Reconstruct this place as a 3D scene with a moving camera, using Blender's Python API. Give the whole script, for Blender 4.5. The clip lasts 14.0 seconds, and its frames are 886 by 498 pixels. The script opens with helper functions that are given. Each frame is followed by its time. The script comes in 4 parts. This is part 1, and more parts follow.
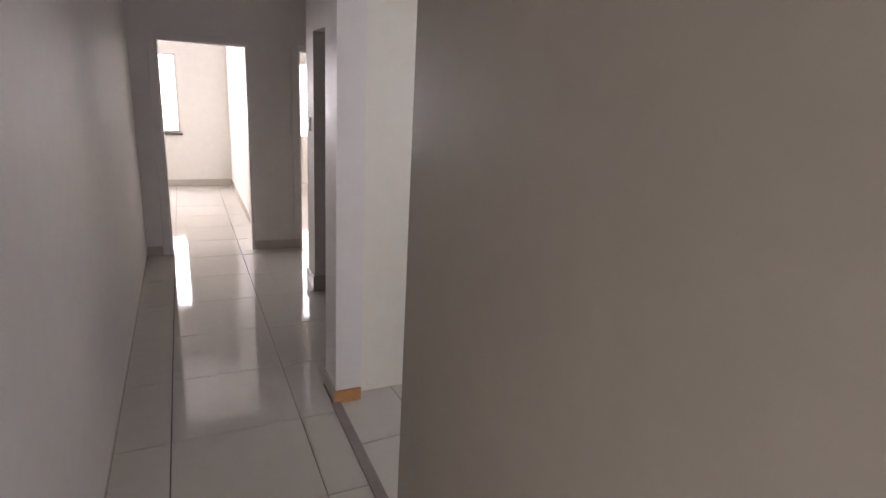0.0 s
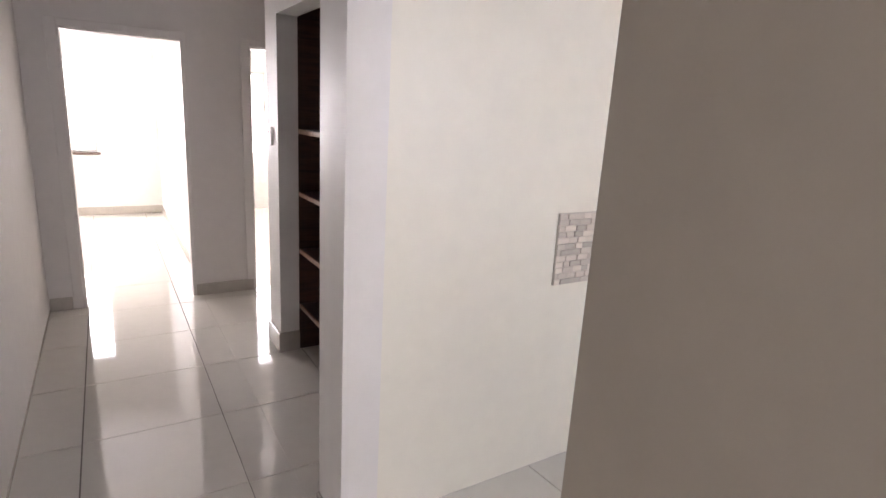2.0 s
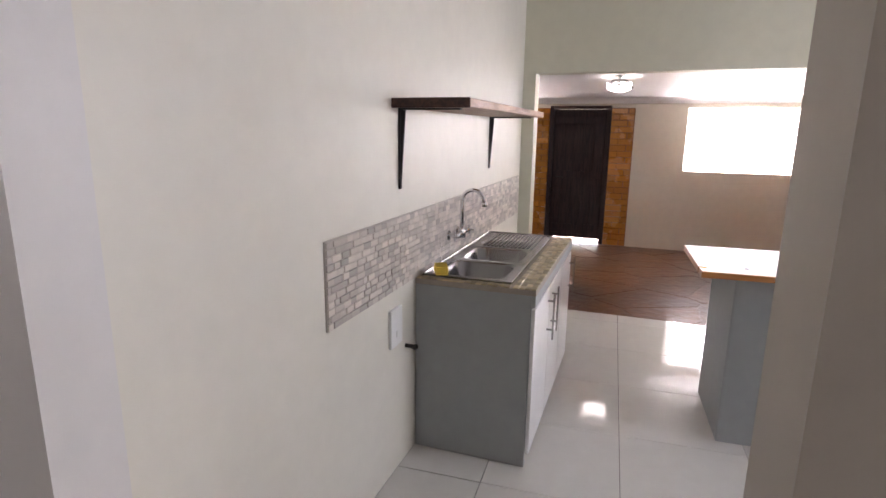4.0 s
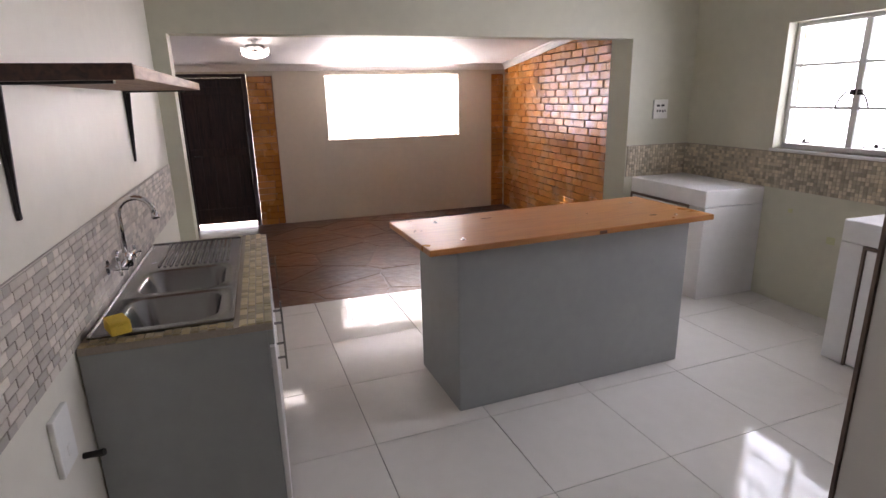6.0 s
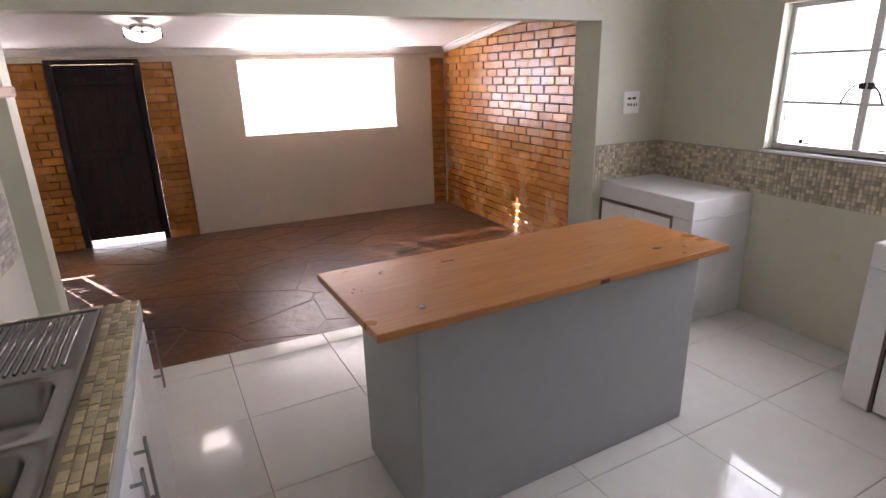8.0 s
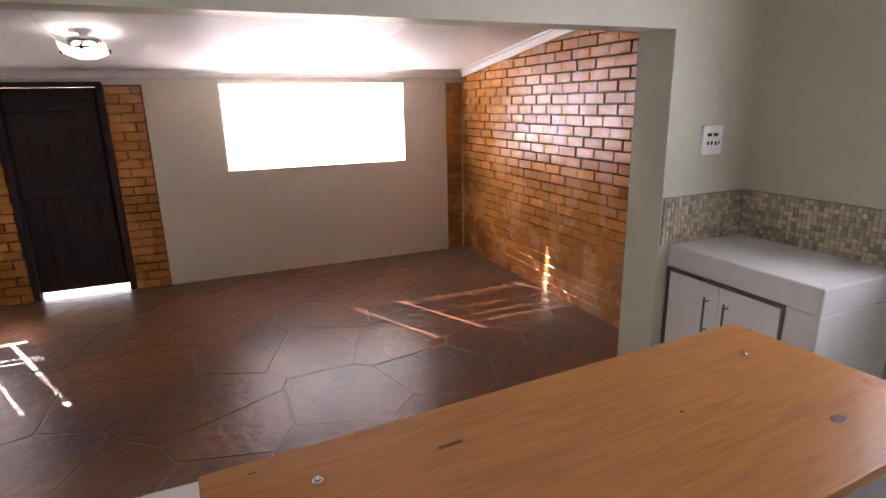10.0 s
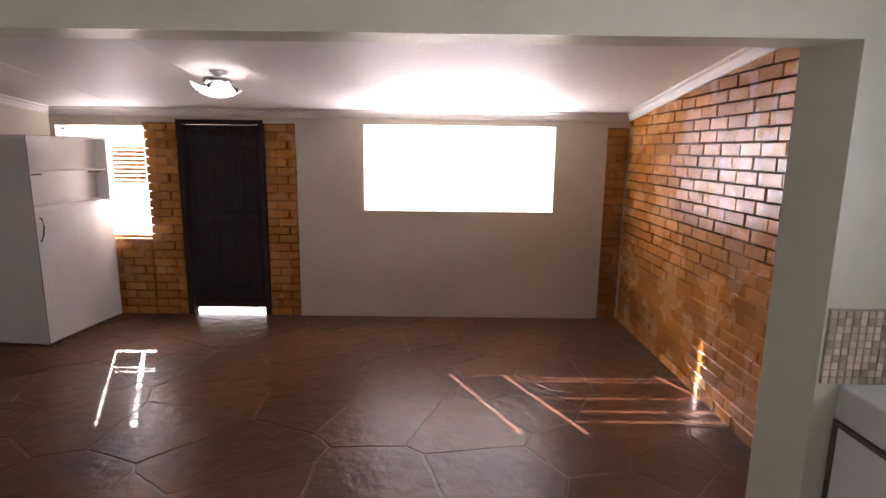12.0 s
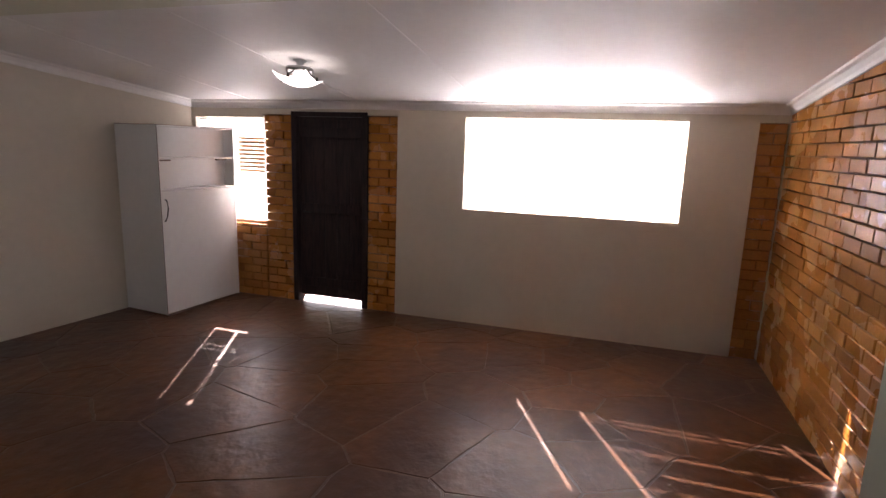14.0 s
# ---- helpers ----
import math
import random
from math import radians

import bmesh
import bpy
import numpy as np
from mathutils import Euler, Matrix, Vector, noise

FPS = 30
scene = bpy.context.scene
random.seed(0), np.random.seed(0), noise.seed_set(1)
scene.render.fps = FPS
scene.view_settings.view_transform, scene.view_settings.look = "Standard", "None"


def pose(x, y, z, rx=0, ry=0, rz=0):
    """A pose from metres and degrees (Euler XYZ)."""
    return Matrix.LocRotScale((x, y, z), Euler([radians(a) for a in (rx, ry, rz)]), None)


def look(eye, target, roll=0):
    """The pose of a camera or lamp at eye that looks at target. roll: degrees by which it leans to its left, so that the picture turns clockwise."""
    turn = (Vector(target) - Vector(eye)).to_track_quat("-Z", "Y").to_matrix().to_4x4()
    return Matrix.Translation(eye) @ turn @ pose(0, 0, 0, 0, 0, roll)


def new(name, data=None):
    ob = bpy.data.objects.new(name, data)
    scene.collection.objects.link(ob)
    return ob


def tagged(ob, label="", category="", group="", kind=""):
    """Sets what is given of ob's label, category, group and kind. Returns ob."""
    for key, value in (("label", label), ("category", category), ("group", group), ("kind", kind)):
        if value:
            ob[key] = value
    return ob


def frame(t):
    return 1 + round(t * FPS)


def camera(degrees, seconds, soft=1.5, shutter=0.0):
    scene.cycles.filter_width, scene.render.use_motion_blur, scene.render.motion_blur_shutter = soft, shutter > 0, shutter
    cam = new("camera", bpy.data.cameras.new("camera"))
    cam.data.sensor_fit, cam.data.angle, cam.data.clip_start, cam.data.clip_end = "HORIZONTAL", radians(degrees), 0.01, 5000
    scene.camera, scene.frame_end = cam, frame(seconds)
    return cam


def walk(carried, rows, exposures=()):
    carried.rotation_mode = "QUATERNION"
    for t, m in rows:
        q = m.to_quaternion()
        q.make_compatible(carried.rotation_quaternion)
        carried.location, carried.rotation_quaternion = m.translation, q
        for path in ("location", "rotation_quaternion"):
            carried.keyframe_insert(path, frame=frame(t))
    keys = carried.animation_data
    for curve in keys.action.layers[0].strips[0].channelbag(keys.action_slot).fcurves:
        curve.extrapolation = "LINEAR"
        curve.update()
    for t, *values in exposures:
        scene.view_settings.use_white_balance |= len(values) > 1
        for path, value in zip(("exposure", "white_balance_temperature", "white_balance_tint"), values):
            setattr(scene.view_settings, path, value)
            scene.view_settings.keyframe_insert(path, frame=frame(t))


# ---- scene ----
cam = camera(78.2, 14.0)
PATH = [
    (0, (1.402, 0.538, 1.66), (2.238, 2.269, 1.109), 3.4),
    (0.5, (1.419, 0.825, 1.598), (2.25, 2.567, 1.076), 3.5),
    (1, (1.411, 1.038, 1.551), (2.255, 2.781, 1.053), 3.1),
    (1.5, (1.433, 1.369, 1.545), (2.299, 3.103, 1.053), 3.5),
    (2, (1.445, 1.567, 1.54), (2.476, 3.213, 1.065), 3.3),
    (2.5, (1.468, 1.705, 1.529), (2.769, 3.159, 1.085), 2.9),
    (3, (1.48, 1.896, 1.525), (3.008, 3.116, 1.105), 2.5),
    (5.3, (1.828, 2.536, 1.559), (3.761, 2.33, 1.088), -0.5),
    (5.5, (1.91, 2.559, 1.53), (3.823, 2.218, 1.057), -0.5),
    (6, (2.028, 2.605, 1.567), (3.86, 2.011, 1.026), -1.3),
    (6.5, (2.18, 2.56, 1.586), (3.962, 1.886, 0.978), -1.5),
    (7, (2.355, 2.474, 1.637), (4.11, 1.737, 1.024), -1.5),
    (7.5, (2.549, 2.425, 1.647), (4.286, 1.645, 1.034), -1.6),
    (8, (2.818, 2.378, 1.657), (4.548, 1.582, 1.046), -1.6),
    (8.2, (2.915, 2.344, 1.652), (4.647, 1.549, 1.045), -1.5),
    (10.3, (3.915, 1.738, 1.650), (5.722, 1.028, 1.165), -1.4),
    (10.5, (3.971, 1.641, 1.675), (5.823, 1.035, 1.225), -1.1),
    (11, (4.079, 1.439, 1.645), (6.007, 1.081, 1.252), -0.6),
    (11.5, (4.224, 1.154, 1.649), (6.184, 1.016, 1.280), 0.1),
    (12, (4.284, 0.927, 1.632), (6.252, 0.915, 1.273), 0.7),
    (12.5, (4.381, 0.655, 1.601), (6.343, 0.792, 1.241), 0.8),
    (13, (4.515, 0.529, 1.630), (6.463, 0.789, 1.262), 0.7),
    (13.5, (4.641, 0.457, 1.630), (6.554, 0.906, 1.254), 1.6),
    (14, (4.819, 0.319, 1.607), (6.695, 0.902, 1.233), 1.9),
]
EXPOSURES = [(0, 3.4, 6700, 26), (0.5, 3.55, 6700, 26), (1, 3.85, 6700, 25), (1.5, 4.1, 6700, 25), (2.5, 4.4, 6600, 25), (3.2, 4.3, 6500, 25), (5.3, 3.4, 6600, 27), (7.5, 3.5, 6600, 27), (8.2, 3.55, 6600, 28), (10.5, 3.4, 6600, 28), (11.5, 3.15, 6600, 28), (12.5, 3.12, 6600, 28), (13.5, 3.15, 6600, 28), (14, 2.78, 6600, 27)]
walk(cam, [(t, look(eye, target, roll)) for t, eye, target, roll in PATH], EXPOSURES)

# ---- daylight ----
EAST, WEST_IN, LOW = 9.84, 6.22, -0.11      # lounge east wall face, lounge side of the cross wall, lounge floor
SUN_AZ, SUN_EL = math.atan2(0.9, 0.435), radians(34)
world = bpy.data.worlds.new("sky")
scene.world = world
world.use_nodes = True
wn = world.node_tree.nodes
sky = wn.new("ShaderNodeTexSky")
sky.sky_type, sky.sun_disc, sky.sun_elevation, sky.sun_rotation = "NISHITA", False, SUN_EL, SUN_AZ
wn["Background"].inputs["Strength"].default_value = 0.05
world.node_tree.links.new(sky.outputs[0], wn["Background"].inputs["Color"])
sun = new("sun", bpy.data.lights.new("sun", "SUN"))
sun.data.energy, sun.data.angle, sun.data.color = 5.0, radians(0.4), (1.0, 0.95, 0.86)
sun.matrix_world = look((0, 0, 0), (-0.9, -0.435, -0.675))


def window_light(name, x, y, z, w, h, aim, watts, color=(0.93, 0.97, 1.0)):
    ob = new(name, bpy.data.lights.new(name, "AREA"))
    ob.data.shape, ob.data.size, ob.data.size_y, ob.data.energy, ob.data.color = "RECTANGLE", w, h, watts, color
    ob.matrix_world = look((x, y, z), (x + aim[0], y + aim[1], z + aim[2]))
    return ob


window_light("daylight_east", EAST + 0.115, 0.74, 1.44, 1.88, 0.82, (-1, 0, 0), 14.5)
window_light("daylight_east_small", EAST + 0.115, 4.33, 1.28, 0.82, 1.05, (-1, 0, 0), 5)
window_light("daylight_kitchen", 4.43, -1.18, 1.57, 1.46, 0.84, (0, 1, 0), 4.5, (0.82, 0.91, 1.0))
window_light("daylight_bedroom", 0.55, 10.0, 1.45, 1.6, 1.1, (0, -1, 0), 7.4)
window_light("daylight_side_room", 3.3, 8.9, 1.45, 1.6, 1.1, (0, -1, 0), 4.4)
# added fill lamp, out of view, to brighten the hall's west wall
window_light("fill_hall_side", 2.06, -0.62, 1.0, 0.82, 1.9, (-1, 0.45, 0), 4.0, (0.84, 0.91, 1.0))

# ---- materials ----


def mat(name, color, rough=0.6, metal=0.0, scale=6.0, vary=0.12, bump=0.0, bump_scale=60.0, per_piece=0.0, per_island=False,
        stain=None, stain_amount=0.0, coat=0.0, spec=0.5, emit=0.0, translucent=0.0):
    """Two scales of noise over a base colour, with optional stains and a tone of its own for each piece."""
    m = bpy.data.materials.new(name)
    m.use_nodes = True
    n, l = m.node_tree.nodes, m.node_tree.links
    b = n["Principled BSDF"]
    b.inputs["Roughness"].default_value, b.inputs["Metallic"].default_value = rough, metal
    b.inputs["Coat Weight"].default_value, b.inputs["Specular IOR Level"].default_value = coat, spec
    co = n.new("ShaderNodeTexCoord")
    big, fine = n.new("ShaderNodeTexNoise"), n.new("ShaderNodeTexNoise")
    big.inputs["Scale"].default_value, fine.inputs["Scale"].default_value = scale * 0.22, scale * 4
    big.inputs["Detail"].default_value, fine.inputs["Detail"].default_value = 4, 3
    geo = n.new("ShaderNodeNewGeometry")
    for t in (big, fine):
        l.new(geo.outputs["Position"], t.inputs["Vector"])
    add = n.new("ShaderNodeMath")
    add.operation = "ADD"
    l.new(big.outputs["Fac"], add.inputs[0])
    l.new(fine.outputs["Fac"], add.inputs[1])
    last = add.outputs[0]
    ramp = n.new("ShaderNodeMapRange")
    ramp.inputs["From Min"].default_value, ramp.inputs["From Max"].default_value = 0.6, 1.4
    ramp.inputs["To Min"].default_value, ramp.inputs["To Max"].default_value = 1 - vary, 1 + vary
    l.new(last, ramp.inputs["Value"])
    val = ramp.outputs[0]
    if per_piece:
        rnd = n.new("ShaderNodeMapRange")
        rnd.inputs["To Min"].default_value, rnd.inputs["To Max"].default_value = 1 - per_piece, 1 + per_piece
        src = geo.outputs["Random Per Island"] if per_island else n.new("ShaderNodeObjectInfo").outputs["Random"]
        l.new(src, rnd.inputs["Value"])
        mul = n.new("ShaderNodeMath")
        mul.operation = "MULTIPLY"
        l.new(val, mul.inputs[0])
        l.new(rnd.outputs[0], mul.inputs[1])
        val = mul.outputs[0]
    tint = n.new("ShaderNodeVectorMath")
    tint.operation = "SCALE"
    tint.inputs[0].default_value = color
    l.new(val, tint.inputs["Scale"])
    col = tint.outputs[0]
    if stain:
        sn = n.new("ShaderNodeTexNoise")
        sn.inputs["Scale"].default_value, sn.inputs["Detail"].default_value = scale * 0.45, 6
        l.new(geo.outputs["Position"], sn.inputs["Vector"])
        sr = n.new("ShaderNodeMapRange")
        sr.inputs["From Min"].default_value, sr.inputs["From Max"].default_value = 0.36, 0.74
        sr.inputs["To Max"].default_value = stain_amount
        l.new(sn.outputs["Fac"], sr.inputs["Value"])
        mx = n.new("ShaderNodeMix")
        mx.data_type = "RGBA"
        mx.inputs["B"].default_value = (*stain, 1)
        l.new(sr.outputs[0], mx.inputs["Factor"])
        l.new(col, mx.inputs["A"])
        col = mx.outputs["Result"]
    l.new(col, b.inputs["Base Color"])
    rr = n.new("ShaderNodeMapRange")
    rr.inputs["To Min"].default_value, rr.inputs["To Max"].default_value = rough * 0.75, min(1, rough * 1.25)
    l.new(big.outputs["Fac"], rr.inputs["Value"])
    l.new(rr.outputs[0], b.inputs["Roughness"])
    if bump:
        bn = n.new("ShaderNodeTexNoise")
        bn.inputs["Scale"].default_value, bn.inputs["Detail"].default_value = bump_scale, 4
        l.new(geo.outputs["Position"], bn.inputs["Vector"])
        bp = n.new("ShaderNodeBump")
        bp.inputs["Strength"].default_value, bp.inputs["Distance"].default_value = bump, 0.01
        l.new(bn.outputs["Fac"], bp.inputs["Height"])
        l.new(bp.outputs[0], b.inputs["Normal"])
    if emit:
        b.inputs["Emission Color"].default_value, b.inputs["Emission Strength"].default_value = (1.0, 0.97, 0.9, 1), emit
    if translucent:
        tr, mixs = n.new("ShaderNodeBsdfTranslucent"), n.new("ShaderNodeMixShader")
        l.new(col, tr.inputs["Color"])
        mixs.inputs[0].default_value = translucent
        l.new(b.outputs[0], mixs.inputs[1])
        l.new(tr.outputs[0], mixs.inputs[2])
        l.new(mixs.outputs[0], n["Material Output"].inputs["Surface"])
    return m


def wood(name, light, dark, rough, along=(1.2, 14, 14)):
    """Streaky grain along x, with darker knots' bands."""
    m = mat(name, light, rough)
    n, l = m.node_tree.nodes, m.node_tree.links
    co, mp, w, mx = n.new("ShaderNodeTexCoord"), n.new("ShaderNodeMapping"), n.new("ShaderNodeTexNoise"), n.new("ShaderNodeMix")
    mp.inputs["Scale"].default_value = along
    w.inputs["Scale"].default_value, w.inputs["Detail"].default_value, w.inputs["Distortion"].default_value = 3.0, 6, 1.2
    l.new(co.outputs["Object"], mp.inputs["Vector"])
    l.new(mp.outputs[0], w.inputs["Vector"])
    mx.data_type = "RGBA"
    mx.inputs["A"].default_value, mx.inputs["B"].default_value = (*light, 1), (*dark, 1)
    rg = n.new("ShaderNodeMapRange")
    rg.inputs["From Min"].default_value, rg.inputs["From Max"].default_value = 0.38, 0.68
    l.new(w.outputs["Fac"], rg.inputs["Value"])
    l.new(rg.outputs[0], mx.inputs["Factor"])
    l.new(mx.outputs["Result"], n["Principled BSDF"].inputs["Base Color"])
    return m


M_HALL = mat("hall_paint", (0.72, 0.69, 0.65), 0.5, scale=3, vary=0.04, bump=0.1, bump_scale=5, stain=(0.6, 0.57, 0.53), stain_amount=0.05)
# darker beige carries the shade of the wall end by the kitchen opening
M_HALL_SHADED = mat("hall_paint_shaded", (0.34, 0.30, 0.243), 0.5, scale=3, vary=0.05, bump=0.1, bump_scale=6, stain=(0.28, 0.245, 0.195), stain_amount=0.25)
# one kitchen, two paints: window-lit north wall lighter, other walls darkened for shade
M_KITCHEN_LIT = mat("kitchen_paint_lit", (0.76, 0.72, 0.615), 0.45, scale=3, vary=0.04, bump=0.12, bump_scale=12, stain=(0.62, 0.6, 0.51), stain_amount=0.1)
M_GREEN_SHADED = mat("pale_green_paint_shaded", (0.57, 0.55, 0.425), 0.42, scale=3, vary=0.05, bump=0.12, bump_scale=12, stain=(0.50, 0.49, 0.37), stain_amount=0.2)
M_PLASTER = mat("lounge_paint", (0.56, 0.49, 0.39), 0.6, scale=3, vary=0.05, bump=0.15, bump_scale=14, stain=(0.44, 0.38, 0.30), stain_amount=0.25)
M_ROOM = mat("bedroom_paint", (0.80, 0.78, 0.74), 0.5, scale=3, vary=0.04)
M_CEIL = mat("ceiling_paint", (0.78, 0.76, 0.74), 0.55, scale=4, vary=0.04, stain=(0.66, 0.62, 0.6), stain_amount=0.2)
M_CORNICE = mat("cornice_paint", (0.74, 0.71, 0.68), 0.5, scale=5, vary=0.05)
M_TILE = mat("cream_porcelain", (0.62, 0.59, 0.53), 0.06, scale=3, vary=0.035, per_piece=0.02, spec=0.5)
M_TILE_W = mat("white_porcelain", (0.68, 0.66, 0.61), 0.06, scale=3, vary=0.04, per_piece=0.025, stain=(0.6, 0.56, 0.48), stain_amount=0.12)
M_GROUT = mat("grout", (0.16, 0.14, 0.12), 0.9, scale=12, vary=0.2)
M_SKIRT = mat("baseboard_tile", (0.50, 0.46, 0.40), 0.25, scale=5, vary=0.08)
M_ORANGE = mat("bare_clay", (0.55, 0.27, 0.10), 0.75, scale=30, vary=0.25, bump=0.3)
M_TRIM = mat("grey_metal_strip", (0.30, 0.27, 0.25), 0.4, 0.5, scale=20, vary=0.2)
M_MORTAR = mat("mortar", (0.29, 0.12, 0.045), 0.5, scale=25, vary=0.3, bump=0.4)
M_BRICK = mat("varnished_brick", (0.44, 0.175, 0.034), 0.27, scale=14, vary=0.2, bump=0.25, bump_scale=45, per_piece=0.16,
              stain=(0.30, 0.115, 0.03), stain_amount=0.12, spec=0.6)
M_BRICK_J = mat("varnished_brick_far", (0.44, 0.175, 0.034), 0.27, scale=14, vary=0.2, bump=0.25, bump_scale=45, per_piece=0.16, per_island=True,
                stain=(0.30, 0.115, 0.03), stain_amount=0.12, spec=0.6)
M_SLATE = mat("polished_slate", (0.13, 0.052, 0.02), 0.31, scale=2.6, vary=0.4, bump=0.75, bump_scale=11, per_piece=0.22,
              stain=(0.042, 0.029, 0.032), stain_amount=0.8, spec=0.24)
M_SLATE_J = mat("slate_joint", (0.095, 0.048, 0.027), 0.4, scale=9, vary=0.3, bump=0.5, bump_scale=30)
M_DOOR = wood("dark_stained_door", (0.035, 0.016, 0.014), (0.012, 0.006, 0.006), 0.75, (14, 14, 1.2))
M_DARKWOOD = wood("dark_shelf_wood", (0.085, 0.035, 0.022), (0.035, 0.014, 0.010), 0.4)
M_PINE = wood("varnished_pine", (0.47, 0.20, 0.055), (0.37, 0.14, 0.036), 0.3, (14, 1.2, 14))
M_PINE_DARK = mat("pine_knot", (0.10, 0.035, 0.015), 0.4, scale=40, vary=0.3)
M_RAWWOOD = wood("worn_shelf_wood", (0.42, 0.26, 0.17), (0.24, 0.13, 0.085), 0.5, (1.4, 12, 12))
M_GREY = mat("grey_paint", (0.33, 0.345, 0.34), 0.5, scale=4, vary=0.06, bump=0.1, bump_scale=15, stain=(0.27, 0.28, 0.28), stain_amount=0.35)
M_WHITE = mat("white_laminate", (0.76, 0.75, 0.73), 0.35, scale=4, vary=0.04, stain=(0.62, 0.6, 0.57), stain_amount=0.15)
M_COUNTER = mat("white_screed", (0.70, 0.69, 0.67), 0.4, scale=4, vary=0.05, bump=0.12, bump_scale=16, stain=(0.55, 0.53, 0.5), stain_amount=0.25)
M_FRAME = mat("door_edge_brown", (0.15, 0.10, 0.075), 0.5, scale=12, vary=0.2)
M_STEEL = mat("brushed_steel", (0.25, 0.245, 0.24), 0.25, 1.0, scale=30, vary=0.1)
M_CHROME = mat("chrome", (0.75, 0.75, 0.76), 0.09, 1.0, scale=10, vary=0.03)
M_IRON = mat("dark_iron", (0.04, 0.035, 0.032), 0.5, 0.6, scale=20, vary=0.2)
M_SPONGE = mat("yellow_sponge", (0.72, 0.50, 0.06), 0.95, scale=60, vary=0.2, bump=0.8, bump_scale=160)
M_PLASTIC = mat("ivory_plastic", (0.80, 0.79, 0.74), 0.35, scale=10, vary=0.03)
M_SLOT = mat("dark_slot", (0.02, 0.02, 0.02), 0.6, scale=10, vary=0.1)
M_WINFRAME = mat("white_steel_frame", (0.72, 0.71, 0.68), 0.4, scale=10, vary=0.06)
M_MOSAIC = mat("stone_mosaic", (0.50, 0.43, 0.31), 0.4, scale=60, vary=0.14, per_piece=0.42)
M_MOSAIC_J = mat("stone_mosaic_far", (0.50, 0.43, 0.31), 0.4, scale=60, vary=0.14, per_piece=0.42, per_island=True)
M_MOSAIC_TOP = mat("olive_stone_mosaic", (0.46, 0.375, 0.215), 0.4, scale=60, vary=0.16, per_piece=0.36)
M_TRAV = mat("travertine_mosaic", (0.56, 0.50, 0.43), 0.4, scale=60, vary=0.12, per_piece=0.3)
M_TRAV_J = mat("travertine_mosaic_far", (0.56, 0.50, 0.43), 0.4, scale=60, vary=0.12, per_piece=0.3, per_island=True)
M_MGROUT = mat("mosaic_grout", (0.36, 0.31, 0.25), 0.85, scale=40, vary=0.15)
M_BLIND = mat("white_blind", (0.90, 0.89, 0.87), 0.5, scale=8, vary=0.02, translucent=0.32)
M_BLIND_O = mat("honey_blind", (0.62, 0.36, 0.16), 0.5, scale=8, vary=0.1, translucent=0.4)
M_LAMP = mat("lit_opal_glass", (0.85, 0.84, 0.80), 0.25, scale=8, vary=0.02, emit=0.5)
M_YARD = mat("pale_paving", (0.60, 0.57, 0.52), 0.8, scale=2, vary=0.15)
M_TGROUT = mat("pale_grout", (0.56, 0.51, 0.45), 0.85, scale=40, vary=0.1)
M_BACKGLOW = mat("glowing_backdrop", (0.8, 0.8, 0.8), 1.0, scale=1, vary=0.02, emit=0.6)
M_SOAP = mat("green_smear", (0.55, 0.55, 0.30), 0.6, scale=20, vary=0.1)
M_GLASS = bpy.data.materials.new("window_glass")
M_GLASS.use_nodes = True
gb = M_GLASS.node_tree.nodes["Principled BSDF"]
gb.inputs["Transmission Weight"].default_value, gb.inputs["Roughness"].default_value, gb.inputs["IOR"].default_value = 1.0, 0.02, 1.45

# ---- building helpers ----


def bx(bm, x0, x1, y0, y1, z0, z1):
    v = [bm.verts.new((x, y, z)) for z in (z0, z1) for x, y in ((x0, y0), (x1, y0), (x1, y1), (x0, y1))]
    for f in ((3, 2, 1, 0), (4, 5, 6, 7), (0, 1, 5, 4), (1, 2, 6, 5), (2, 3, 7, 6), (3, 0, 4, 7)):
        bm.faces.new([v[i] for i in f])
    return v


def box(*b, bevel=0.0, seg=2):
    bm = bmesh.new()
    bx(bm, *b)
    if bevel:
        bmesh.ops.bevel(bm, geom=bm.edges[:], offset=bevel, segments=seg, affect="EDGES", profile=0.5)
    return bm


def rod(bm, a, b, r, n=10):
    """A round bar from a to b."""
    a, b = Vector(a), Vector(b)
    q = (b - a).to_track_quat("Z", "Y")
    rings = [[bm.verts.new(p + q @ Vector((r * math.cos(2 * math.pi * i / n), r * math.sin(2 * math.pi * i / n), 0))) for i in range(n)] for p in (a, b)]
    for i in range(n):
        bm.faces.new((rings[0][i], rings[0][(i + 1) % n], rings[1][(i + 1) % n], rings[1][i]))
    bm.faces.new(rings[0][::-1])
    bm.faces.new(rings[1])


def lathe(bm, profile, n=24, at=(0, 0, 0)):
    """A turned shape about z from (radius, height) pairs."""
    rings = [[bm.verts.new((at[0] + r * math.cos(2 * math.pi * i / n), at[1] + r * math.sin(2 * math.pi * i / n), at[2] + z)) for i in range(n)] for r, z in profile]
    for a, b in zip(rings, rings[1:]):
        for i in range(n):
            bm.faces.new((a[i], a[(i + 1) % n], b[(i + 1) % n], b[i]))
    bm.faces.new(rings[0][::-1])
    bm.faces.new(rings[-1])


